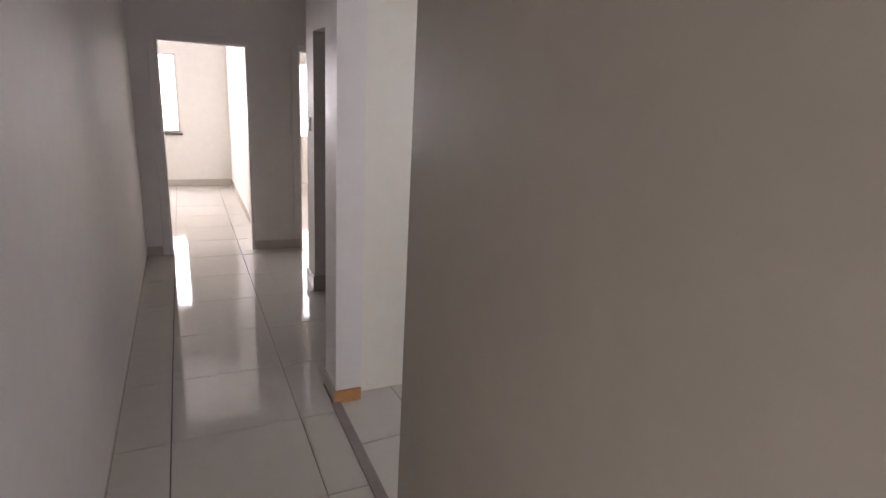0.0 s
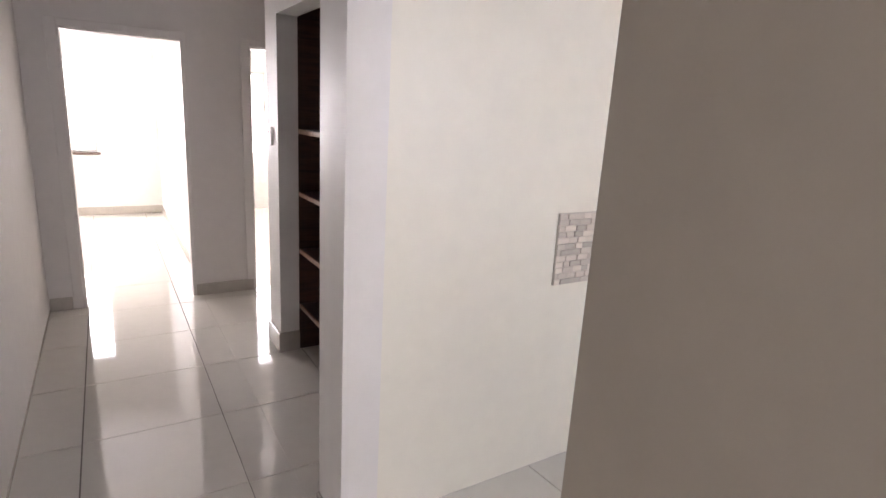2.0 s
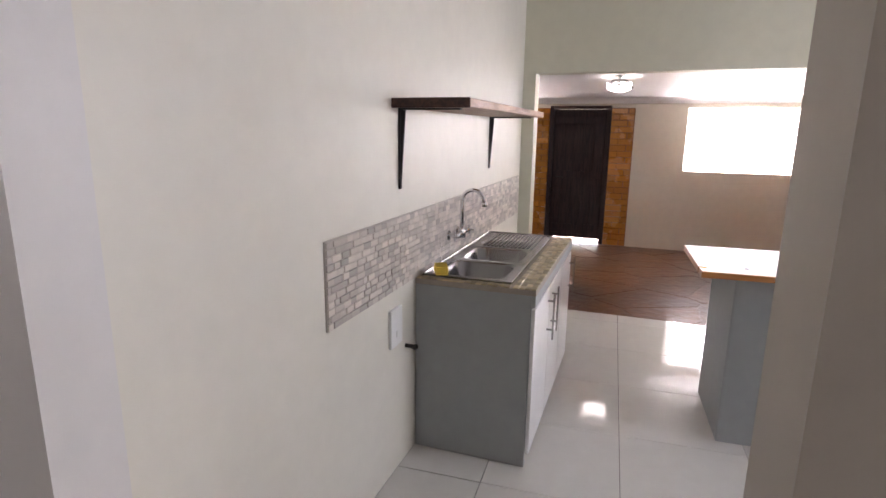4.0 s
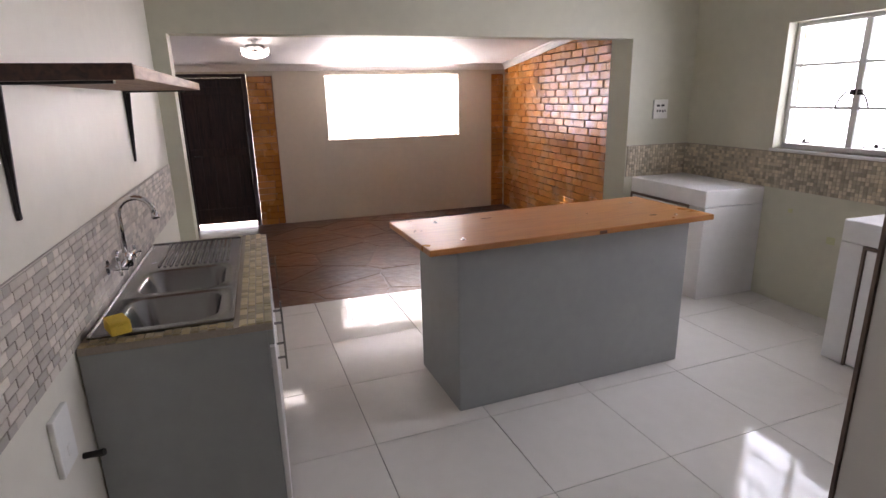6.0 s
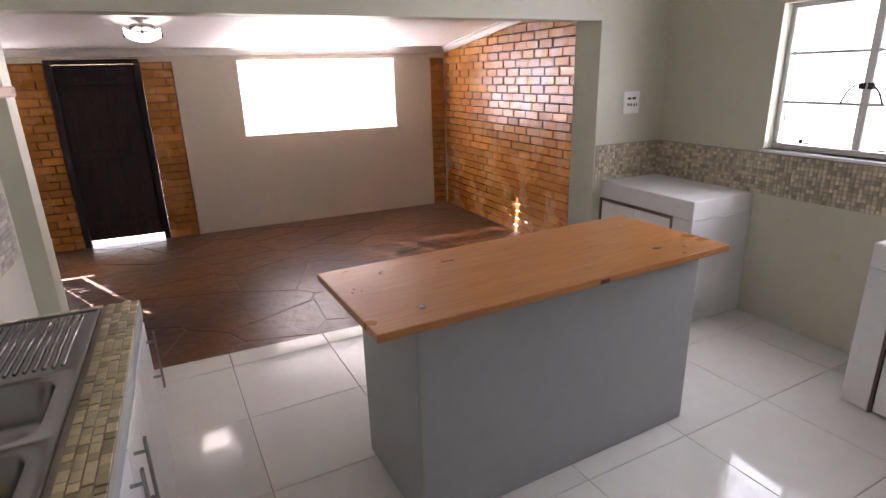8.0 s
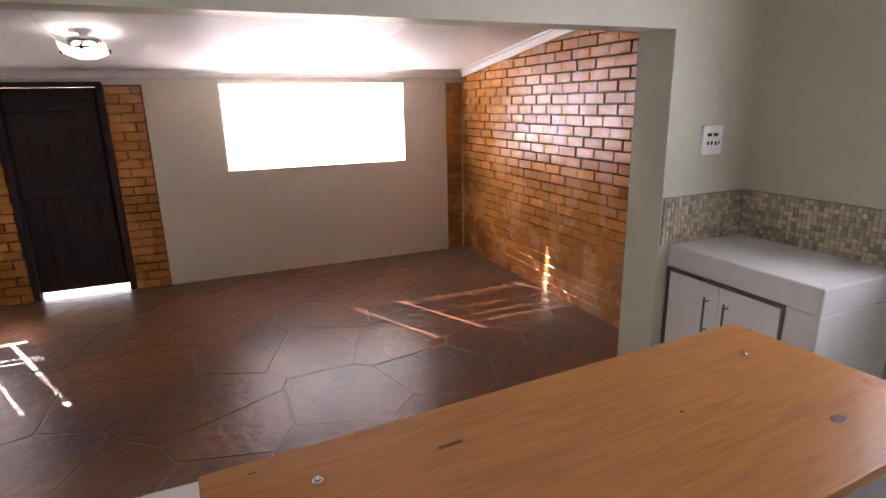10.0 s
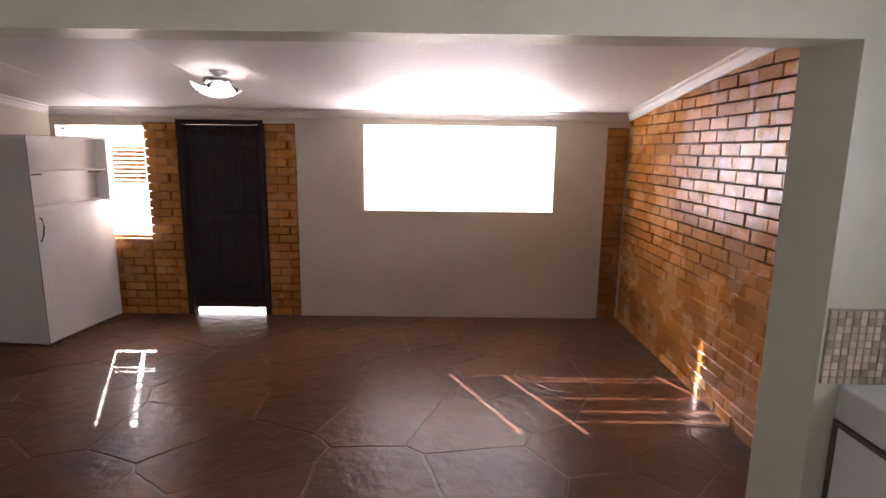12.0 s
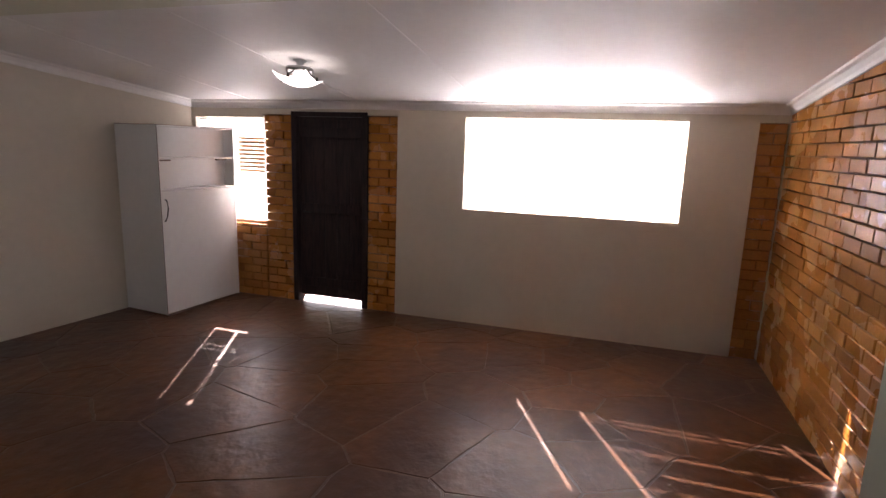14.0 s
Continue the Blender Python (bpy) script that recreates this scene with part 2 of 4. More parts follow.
def tube(bm, pts, r, n=10):
    """A bent pipe through points."""
    pts = [Vector(p) for p in pts]
    rings = []
    for i, p in enumerate(pts):
        d = (pts[min(i + 1, len(pts) - 1)] - pts[max(i - 1, 0)]).normalized()
        q = d.to_track_quat("Z", "Y")
        rings.append([bm.verts.new(p + q @ Vector((r * math.cos(2 * math.pi * k / n), r * math.sin(2 * math.pi * k / n), 0))) for k in range(n)])
    for a, b in zip(rings, rings[1:]):
        k0 = min(range(n), key=lambda k: (b[k].co - a[0].co).length)
        for k in range(n):
            bm.faces.new((a[k], a[(k + 1) % n], b[(k + 1 + k0) % n], b[(k + k0) % n]))
    bm.faces.new(rings[0][::-1])
    bm.faces.new(rings[-1])


def mesh_of(name, bm, material, smooth=False):
    bmesh.ops.recalc_face_normals(bm, faces=bm.faces[:])
    me = bpy.data.meshes.new(name)
    bm.to_mesh(me)
    bm.free()
    me.materials.append(material)
    if smooth:
        me.polygons.foreach_set("use_smooth", [True] * len(me.polygons))
    return me


def part(name, bm, material, parent=None, label="", smooth=False):
    ob = new(name, mesh_of(name, bm, material, smooth))
    ob.parent = parent
    return tagged(ob, label)


def thing(name, label, category, m, group="", kind=""):
    ob = new(name)
    ob.matrix_world = m
    return tagged(ob, label, category, group, kind)


def structure(name, bm, material, label, category, smooth=False):
    return tagged(part(name, bm, material, None, label, smooth), category=category, kind="structure")


def wall(name, axis, p0, p1, a0, a1, z0, z1, holes, material, label):
    """A wall between p0 and p1 across the axis, from a0 to a1 along it, with holes (a0, a1, z0, z1) right through."""
    bm = bmesh.new()
    cuts = sorted({a0, a1, *[h[0] for h in holes], *[h[1] for h in holes]})
    for s, e in zip(cuts, cuts[1:]):
        here = sorted([h for h in holes if h[0] <= s + 1e-6 and h[1] >= e - 1e-6], key=lambda h: h[2])
        low = z0
        for h in here + [(0, 0, z1, z1)]:
            if h[2] - low > 1e-4:
                bx(bm, *((p0, p1, s, e) if axis == "x" else (s, e, p0, p1)), low, h[2])
            low = h[3]
    return structure(name, bm, material, label, "wall")




def ceil_z(x):
    return 2.0 + 0.12 * (EAST - x)


# ---- ground and outer shell ----
bm = bmesh.new()
bx(bm, -400, 400, -400, 400, -0.62, -0.40)
structure("ground", bm, M_YARD, "pale sunlit paving and earth round the house", "ground")

# added sheets that glow by themselves, in place of the bright outdoors
structure("backdrop_south", box(-1, 11, -7.1, -7.0, -0.4, 5.0), M_BACKGLOW, "plain glowing sheet added beyond the kitchen window to whiten it", "backdrop")
structure("backdrop_north", box(-5, 8, 15.0, 15.1, -0.4, 4.5), M_BACKGLOW, "plain glowing sheet added beyond the bedroom windows to whiten them", "backdrop")

# hall
wall("wall_hall_west", "x", 0.865, 1.015, -1.2, 6.2, 0, 2.9, [], M_HALL, "smooth off-white painted hall wall with a sheen")
wall("wall_hall_south", "y", -1.35, -1.2, 0.865, 6.4, 0, 2.9, [], M_HALL, "plain off-white wall behind the hall")
# the hole is an unseen opening, added to hold the side fill lamp
wall("wall_hall_east", "x", 2.03, 2.20, -1.2, 2.10, 0, 2.9, [(-1.05, -0.2, 0, 2.0)], M_HALL_SHADED, "painted wall end beside the kitchen opening, its shade put into a darker beige")
wall("wall_hall_lintel", "x", 2.05, 2.20, 2.10, 3.13, 2.45, 2.9, [], M_HALL, "painted lintel over the kitchen opening")
wall("wall_pier", "x", 2.06, 2.20, 3.13, 3.36, 0, 2.9, [], M_HALL, "white painted pier at the kitchen opening")
wall("wall_closet_front", "x", 2.32, 2.44, 3.50, 5.11, 0, 2.9, [(3.50, 4.86, 0, 2.04)], M_HALL, "off-white wall with a tall shelved niche")
wall("wall_closet_back", "x", 2.88, 3.0, 3.36, 5.11, 0, 2.9, [], M_DARKWOOD, "dark stained back of the shelved niche")
wall("wall_closet_south", "y", 3.36, 3.50, 2.20, 2.88, 0, 2.9, [], M_DARKWOOD, "dark stained side of the shelved niche")
wall("wall_closet_north", "y", 4.86, 4.99, 2.44, 2.88, 0, 2.9, [], M_DARKWOOD, "dark stained side of the shelved niche")
wall("wall_lobby", "x", 3.6, 3.75, 5.11, 6.2, 0, 2.9, [], M_HALL, "off-white wall closing the small lobby")
wall("wall_lobby_south", "y", 4.99, 5.11, 3.0, 3.6, 0, 2.9, [], M_HALL, "off-white wall of the small lobby")
wall("wall_hall_end", "y", 6.2, 6.34, -1.7, 5.2, 0, 2.9, [(1.225, 1.995, 0, 1.98), (2.455, 3.22, 0, 1.98)], M_HALL, "off-white wall with two open doorways")
wall("wall_bedroom_north", "y", 10.06, 10.25, -1.7, 5.2, 0, 2.9, [(-0.25, 1.37, 0.82, 1.99), (2.6, 4.0, 0.82, 1.99)], M_ROOM, "white bedroom wall with a window")
wall("wall_bedroom_west", "x", -1.7, -1.55, 6.34, 10.06, 0, 2.9, [], M_ROOM, "white bedroom wall")
wall("wall_bedroom_middle", "x", 2.08, 2.2, 6.34, 10.06, 0, 2.9, [], M_ROOM, "white wall between two bedrooms")
wall("wall_bedroom_east", "x", 5.05, 5.2, 6.34, 10.06, 0, 2.9, [], M_ROOM, "white bedroom wall")
bm = bmesh.new()
bx(bm, -1.7, 5.2, 6.34, 10.25, 2.9, 3.02)
bx(bm, 0.865, 6.25, -1.35, 6.34, 2.9, 3.02)
structure("ceiling_house", bm, M_CEIL, "white painted flat ceiling of hall, kitchen and bedrooms", "ceiling")

# kitchen
wall("wall_kitchen_north", "y", 3.2, 3.36, 2.20, 6.06, 0, 2.9, [], M_KITCHEN_LIT, "kitchen wall behind the sink, window light put into its cream paint")
wall("wall_kitchen_south", "y", -1.20, -1.02, 2.20, 6.22, 0, 2.9, [(3.68, 5.175, 1.14, 2.01)], M_GREEN_SHADED, "pale green painted kitchen wall with a window, shade put into the paint")
wall("wall_cross", "x", 6.06, WEST_IN, -1.02, 5.5, LOW, 2.9, [(-0.385, 3.10, LOW, 1.985)], M_GREEN_SHADED, "pale green wall with a wide opening to the lounge, shade put into the paint")

bm = bmesh.new()          # splayed reveal of the opening
v = [bm.verts.new(p) for z in (LOW, 1.985) for p in ((6.06, -0.385, z), (WEST_IN, -0.385, z), (WEST_IN, -0.29, z))]
for f in ((0, 2, 1), (3, 4, 5), (0, 1, 4, 3), (1, 2, 5, 4), (2, 0, 3, 5)):
    bm.faces.new([v[i] for i in f])
structure("wall_cross_reveal", bm, M_GREEN_SHADED, "pale splayed reveal of the lounge opening", "wall")

# lounge
wall("wall_lounge_east", "x", EAST, EAST + 0.24, -1.2, 5.2, LOW - 0.3, 2.12,
     [(-0.22, 1.70, 1.012, 1.866), (2.70, 3.57, LOW - 0.3, 1.90), (3.90, 4.763, 0.722, 1.83), (2.38, 2.70, LOW - 0.3, 1.868), (3.57, 3.90, LOW - 0.3, 1.868),
      (3.90, 4.80, LOW - 0.3, 0.722), (-0.955, -0.74, LOW - 0.3, 1.866)], M_PLASTER, "beige plastered lounge wall between brick piers")
wall("wall_lounge_east_core", "x", EAST + 0.075, EAST + 0.24, -1.2, 4.8, LOW - 0.3, 1.868,
     [(-0.74, 2.38, LOW - 0.3, 1.868), (2.70, 3.57, LOW - 0.3, 1.868), (3.90, 4.763, 0.722, 1.868)], M_MORTAR, "dark mortar behind the brick piers")
wall("wall_lounge_south_core", "y", -1.20, -1.012, WEST_IN, EAST + 0.07, LOW - 0.3, 2.9, [], M_MORTAR, "dark mortar bed of the brick wall")
bm = bmesh.new()
for z in (LOW - 0.3, 2.6):
    for x, y in ((WEST_IN, 5.25), (EAST + 0.02, 4.81), (EAST + 0.02, 5.0), (WEST_IN, 5.45)):
        bm.verts.new((x, y, z))
bm.verts.ensure_lookup_table()
for f in ((0, 1, 5, 4), (1, 2, 6, 5), (2, 3, 7, 6), (3, 0, 4, 7), (0, 3, 2, 1), (4, 5, 6, 7)):
    bm.faces.new([bm.verts[i] for i in f])
structure("wall_lounge_north", bm, M_PLASTER, "beige plastered lounge wall", "wall")
bm = bmesh.new()
v = [bm.verts.new((x, y, ceil_z(x) + dz)) for dz in (0, 0.1) for x, y in ((WEST_IN - 0.0, -1.1), (EAST + 0.1, -1.1), (EAST + 0.1, 5.4), (WEST_IN - 0.0, 5.4))]
for f in ((0, 1, 2, 3), (4, 5, 6, 7), (0, 1, 5, 4), (1, 2, 6, 5), (2, 3, 7, 6), (3, 0, 4, 7)):
    bm.faces.new([v[i] for i in f])
for y in (0.35, 1.57, 2.78, 4.0):      # cover strips over the board joints
    w = [bm.verts.new((x, y + dy, ceil_z(x) - dz)) for dz in (0.0, 0.003) for x, dy in ((WEST_IN, -0.006), (EAST, -0.006), (EAST, 0.006), (WEST_IN, 0.006))]
    for f in ((0, 1, 2, 3), (4, 5, 6, 7), (0, 1, 5, 4), (1, 2, 6, 5), (2, 3, 7, 6), (3, 0, 4, 7)):
        bm.faces.new([w[i] for i in f])
structure("ceiling_lounge", bm, M_CEIL, "white sloping boarded ceiling of the lounge", "ceiling")


def cornice(name, a, b, inward, label):
    """A coved strip along a line under the ceiling."""
    a, b, inward = Vector(a), Vector(b), Vector(inward)
    bm = bmesh.new()
    prof = [(0, -0.075), (0.012, -0.072), (0.02, -0.05), (0.04, -0.022), (0.062, -0.012), (0.07, 0.0), (0, 0.0)]
    ends = [[bm.verts.new(p + inward * u + Vector((0, 0, w))) for u, w in prof] for p in (a, b)]
    for i in range(len(prof)):
        j = (i + 1) % len(prof)
        bm.faces.new((ends[0][i], ends[0][j], ends[1][j], ends[1][i]))
    bm.faces.new(ends[0])
    bm.faces.new(ends[1][::-1])
    return structure(name, bm, M_CORNICE, label, "cornice")


cornice("trim_cornice_east", (EAST, -0.95, 2.0), (EAST, 4.82, 2.0), (-1, 0, 0.10), "white coved cornice")
cornice("trim_cornice_south", (WEST_IN, -0.952, ceil_z(WEST_IN)), (EAST, -0.952, 2.0), (0, 1, 0), "white coved cornice above the brick")
cornice("trim_cornice_north", (WEST_IN, 5.248, ceil_z(WEST_IN)), (EAST, 4.81, 2.0), (0, -1, 0), "white coved cornice")

# floor beds
bm = bmesh.new()
bx(bm, -1.7, 6.20, 6.34, 10.06, -0.3, -0.008)
bx(bm, 0.865, 2.05, -1.2, 6.34, -0.3, -0.008)
bx(bm, 2.05, 6.19, -1.2, 6.2, -0.3, -0.008)
floor_house = structure("floor_house", bm, M_GROUT, "cream polished porcelain floor tiles with dark grout", "floor")
bm = bmesh.new()
bx(bm, 6.19, 6.22, -0.29, 3.10, LOW - 0.3, -0.008)
structure("floor_threshold", bm, M_GROUT, "grouted threshold at the step down to the lounge", "floor")
bm = bmesh.new()
bx(bm, 6.22, EAST + 0.3, -1.0, 5.4, LOW - 0.3, LOW - 0.006)
floor_lounge = structure("floor_lounge", bm, M_SLATE_J, "brown polished crazy-paved slate floor with pale joints", "floor")

# baseboards
bm = bmesh.new()
bx(bm, 1.015, 1.021, -1.2, 6.2, 0, 0.012)
structure("baseboard_hall_west", bm, M_SKIRT, "low tiled baseboard", "baseboard")
for nm, b in (("baseboard_hall_end", (2.0, 2.45, 6.186, 6.2, 0, 0.095)), ("baseboard_hall_end_west", (1.022, 1.16, 6.186, 6.2, 0, 0.095)),
              ("baseboard_niche", (2.305, 2.32, 4.86, 5.125, 0, 0.13)), ("baseboard_niche_return", (2.305, 2.44, 4.846, 4.86, 0, 0.13)),
              ("baseboard_pier", (2.048, 2.06, 3.13, 3.36, 0, 0.085)), ("baseboard_bedroom", (-1.5, 2.08, 10.045, 10.06, 0, 0.1)),
              ("baseboard_bedroom_east", (2.066, 2.08, 6.34, 10.045, 0, 0.09))):
    structure(nm, box(*b, bevel=0.003, seg=1), M_SKIRT, "beige tiled baseboard", "baseboard")
structure("trim_pier_foot", box(2.05, 2.20, 3.118, 3.13, 0, 0.075, bevel=0.003, seg=1), M_ORANGE, "bare orange clay patch where a baseboard is missing", "baseboard")
structure("trim_threshold_strip", box(2.035, 2.085, 2.10, 3.118, -0.004, 0.012, bevel=0.004), M_TRIM, "worn grey metal threshold strip", "trim")


def door_casing(name, x0, x1, y, z1):
    t = thing(name, "off-white painted timber casing of an open doorway", "door frame", pose(x0, y, 0), kind="structure")
    w = x1 - x0
    for nm, b in (("jamb", (0, 0.02, 0.0, 0.14, 0, z1)), ("jamb", (w - 0.02, w, 0.0, 0.14, 0, z1)), ("head", (0.02, w - 0.02, 0.0, 0.14, z1 - 0.02, z1)),
                  ("architrave", (-0.06, 0.006, -0.016, 0.0, 0.095, z1 + 0.05)), ("architrave", (w - 0.006, w + 0.012, -0.01, 0.0, 0.095, z1 + 0.006)),
                  ("architrave", (0.006, w + 0.012, -0.012, 0.0, z1 - 0.006, z1 + 0.045))):
        part(nm, box(*b, bevel=0.003, seg=1), M_HALL, t)
    return t


door_casing("door_1", 1.225, 1.995, 6.2, 1.98)
door_casing("door_2", 2.455, 3.22, 6.2, 1.98)


def steel_window(name, w, h, cols, rows, m, label, arms=True, bars=False):
    """A steel casement window in the xz plane, inside facing -y."""
    t = thing(name, label, "window", m, kind="structure")
    for b in ((0, w, 0, 0.03, 0, 0.035), (0, w, 0, 0.03, h - 0.03, h), (0, 0.03, 0, 0.03, 0.035, h - 0.03), (w - 0.03, w, 0, 0.03, 0.035, h - 0.03)):
        part("window_frame", box(*b, bevel=0.004, seg=1), M_WINFRAME, t)
    for i in range(1, cols):
        x = w * i / cols
        part("mullion", box(x - 0.024, x + 0.024, 0.001, 0.029, 0.035, h - 0.03, bevel=0.004, seg=1), M_WINFRAME, t)
    for c in range(cols):
        x0, x1 = w * c / cols + (0.03 if c == 0 else 0.024), w * (c + 1) / cols - (0.03 if c == cols - 1 else 0.024)
        for r in range(1, rows):
            z = h * r / rows
            part("glazing_bar", box(x0, x1, 0.004, 0.026, z - 0.009, z + 0.009), M_WINFRAME, t)
        g = part("pane", box(x0, x1, 0.017, 0.020, 0.035, h - 0.03), M_GLASS, t)
        g.visible_shadow = False
        if arms:
            s = 1 if c % 2 == 0 else -1
            xe = x1 if s == 1 else x0
            bm = bmesh.new()
            tube(bm, [(xe, -0.012, h * 0.45), (xe - s * 0.025, -0.03, h * 0.455), (xe - s * 0.06, -0.03, h * 0.41), (xe - s * 0.085, -0.03, h * 0.34)], 0.006)
            bx(bm, xe - 0.015, xe + 0.015, -0.012, 0.002, h * 0.43, h * 0.47)
            part("catch", bm, M_IRON, t, "dark iron window catch")
            bm = bmesh.new()
            xm = (x0 + x1) / 2 - 0.06
            rod(bm, (xm - 0.09, -0.012, 0.045), (xm + 0.09, -0.012, 0.052), 0.005)
            lathe(bm, [(0.006, 0), (0.012, 0.006), (0.012, 0.018), (0.005, 0.024)], 10, (xm, -0.012, 0.05))
            part("stay", bm, M_IRON, t, "dark iron window stay")
        if bars:
            for z in (0.12 * h, 0.62 * h, 0.86 * h):
                bm = bmesh.new()
                rod(bm, (x0 - 0.02, 0.06, z), (x1 + 0.02, 0.06, z), 0.0035, 6)
                part("burglar_bar", bm, M_WINFRAME, t)
            for k in range(4):
                xa = x0 + (x1 - x0) * (k + 0.5) / 4
                for s in (-1, 1):
                    bm = bmesh.new()
                    rod(bm, (xa - s * 0.075, 0.07, 0.12 * h), (xa + s * 0.075, 0.07, 0.62 * h), 0.003, 6)
                    part("burglar_bar", bm, M_WINFRAME, t)
    return t


steel_window("window_1", 1.495, 0.87, 3, 3, pose(5.175, -1.10, 1.14, 0, 0, 180), "white steel casement kitchen window with burglar bars", bars=True)
structure("window_sill_kitchen", box(3.66, 5.195, -1.10, -1.005, 1.118, 1.14, bevel=0.005), M_WINFRAME, "white painted window sill", "window sill")
steel_window("window_2", 1.92, 0.854, 3, 1, pose(EAST + 0.13, 1.70, 1.012, 0, 0, -90), "white steel lounge window behind a closed blind", arms=False)
steel_window("window_3", 0.863, 1.108, 2, 2, pose(EAST + 0.13, 4.763, 0.722, 0, 0, -90), "white steel window half hidden by a cabinet", arms=False)
steel_window("window_4", 1.62, 1.17, 3, 3, pose(-0.25, 10.13, 0.82), "white steel bedroom window", arms=False)
steel_window("window_5", 1.4, 1.17, 3, 3, pose(2.6, 10.13, 0.82), "white steel bedroom window", arms=False)
structure("window_sill_bedroom", box(-0.28, 1.40, 10.03, 10.13, 0.79, 0.82, bevel=0.004), M_FRAME, "dark tiled window sill", "window sill")


def slat_blind(name, y0, y1, z0, z1, slits, material, label, x=EAST + 0.05):
    """A closed venetian blind, with slits left at the given heights."""
    t = thing(name, label, "blind", pose(x, y0, z0))
    part("headrail", box(-0.012, 0.012, 0, y1 - y0, z1 - z0 - 0.022, z1 - z0, bevel=0.003, seg=1), material, t)
    pitch = 0.0215
    n = int((z1 - z0 - 0.026) / pitch)
    sl = bmesh.new()
    v = [sl.verts.new(p) for p in ((0.005, 0, 0), (-0.005, 0, 0.0245), (-0.004, 0, 0.0245), (0.006, 0, 0), (0.005, y1 - y0, 0), (-0.005, y1 - y0, 0.0245), (-0.004, y1 - y0, 0.0245), (0.006, y1 - y0, 0))]
    for f in ((0, 1, 2, 3), (4, 5, 6, 7), (0, 1, 5, 4), (1, 2, 6, 5), (2, 3, 7, 6), (3, 0, 4, 7)):
        sl.faces.new([v[i] for i in f])
    me = mesh_of("slat", sl, material)
    for i in range(n):
        z = i * pitch
        if any(abs(z0 + z + 0.012 - s) < pitch / 2 for s in slits):
            z += 0.0165
        ob = new("slat", me)
        ob.parent = t
        ob.location = (0, 0, z)
    return t


slat_blind("venetian_blind", 1.597, 1.695, 1.02, 1.855, (), M_BLIND, "narrow white venetian blind, closed, glowing with sun")
slat_blind("venetian_blind", 1.18, 1.576, 1.02, 1.855, (), M_BLIND, "white venetian blind, closed, glowing with sun")
slat_blind("venetian_blind", -0.024, 1.158, 1.02, 1.855, (1.10, 1.145, 1.36, 1.50, 1.62, 1.74), M_BLIND, "wide white venetian blind with a few open slits")
slat_blind("venetian_blind", -0.215, -0.05, 1.02, 1.855, (1.10, 1.36), M_BLIND, "narrow white venetian blind, closed, glowing with sun")
slat_blind("venetian_blind", 4.03, 4.25, 0.745, 1.815, (1.0, 1.06), M_BLIND, "white venetian blind in the narrow window")
slat_blind("venetian_blind", 4.28, 4.755, 0.73, 1.82, (), M_BLIND, "white venetian blind behind the cabinet")
slat_blind("venetian_blind", 3.905, 4.0, 0.74, 1.82, (1.0, 1.06), M_BLIND, "narrow white venetian blind strip")
slat_blind("venetian_blind", 3.91, 4.24, 1.26, 1.62, tuple(1.285 + 0.043 * k for k in range(8)), M_BLIND_O, "honey coloured slatted blind", x=EAST + 0.025)

# lounge door
t = thing("back_door", "dark stained wooden plank door, shut, with daylight under it", "door", pose(EAST + 0.06, 2.70, LOW))
part("door_leaf", box(0, 0.045, 0.06, 0.81, 0.062, 1.96, bevel=0.004), M_DOOR, t)
for k in range(5):
    part("plank", box(-0.008, 0.0, 0.075 + 0.146 * k, 0.215 + 0.146 * k, 0.09, 1.93, bevel=0.003, seg=1), M_DOOR, t)
for z in (0.22, 1.02, 1.80):
    part("ledge", box(-0.022, -0.008, 0.085, 0.79, z - 0.05, z + 0.05, bevel=0.004, seg=1), M_DOOR, t)
for b in ((-0.06, 0.05, 0.002, 0.058, 0.0, 2.008), (-0.06, 0.05, 0.812, 0.868, 0.0, 2.008), (-0.06, 0.05, 0.058, 0.812, 1.962, 2.008)):
    part("door_frame", box(*b, bevel=0.004), M_DOOR, t)
bm = bmesh.new()
rod(bm, (-0.005, 0.74, 0.98), (-0.06, 0.74, 0.98), 0.008)
rod(bm, (-0.055, 0.745, 0.98), (-0.055, 0.64, 0.98), 0.007)
part("door_handle", bm, M_IRON, t)
structure("floor_doorstep", box(EAST + 0.3, EAST + 1.6, 2.2, 4.2, LOW - 0.3, LOW - 0.02), M_YARD, "sunlit paved step outside the door", "pavement")

# ---- kitchen things ----
t = thing("kitchen_island", "grey painted masonry kitchen island with a varnished pine top", "kitchen island", pose(4.358, 1.777, 0, 0, 0, 3.4))
part("body", box(0, 0.56, -1.424, 0, 0, 0.868, bevel=0.008), M_GREY, t)
top = part("tabletop", box(-0.07, 0.575, -1.525, 0.165, 0.869, 0.90, bevel=0.004), M_PINE, t, "varnished pine board with knots and screw holes")
for px, py in ((0.44, -0.056), (0.042, -0.048), (0.403, -1.339), (0.017, -1.33)):
    bm = bmesh.new()
    lathe(bm, [(0.012, 0), (0.012, 0.0025), (0.007, 0.003), (0.007, 0.008), (0.003, 0.009)], 12, (px, py, 0.9002))
    part("bolt", bm, M_CHROME, top, "bright metal bolt head")
for px, py, rx, ry in ((0.071, -1.22, 0.016, 0.026), (0.30, 0.11, 0.006, 0.006), (0.33, 0.095, 0.004, 0.005), (0.53, 0.06, 0.003, 0.012), (0.27, -0.92, 0.005, 0.007), (0.30, 0.075, 0.005, 0.005)):
    bm = bmesh.new()
    lathe(bm, [(1, 0), (0.8, 0.0010), (0.3, 0.0012)], 12)
    for w in bm.verts:
        w.co = Vector((px + w.co.x * rx, py + w.co.y * ry, 0.9002 + w.co.z))
    part("knot", bm, M_PINE_DARK, top, "dark knot")
bm = bmesh.new()
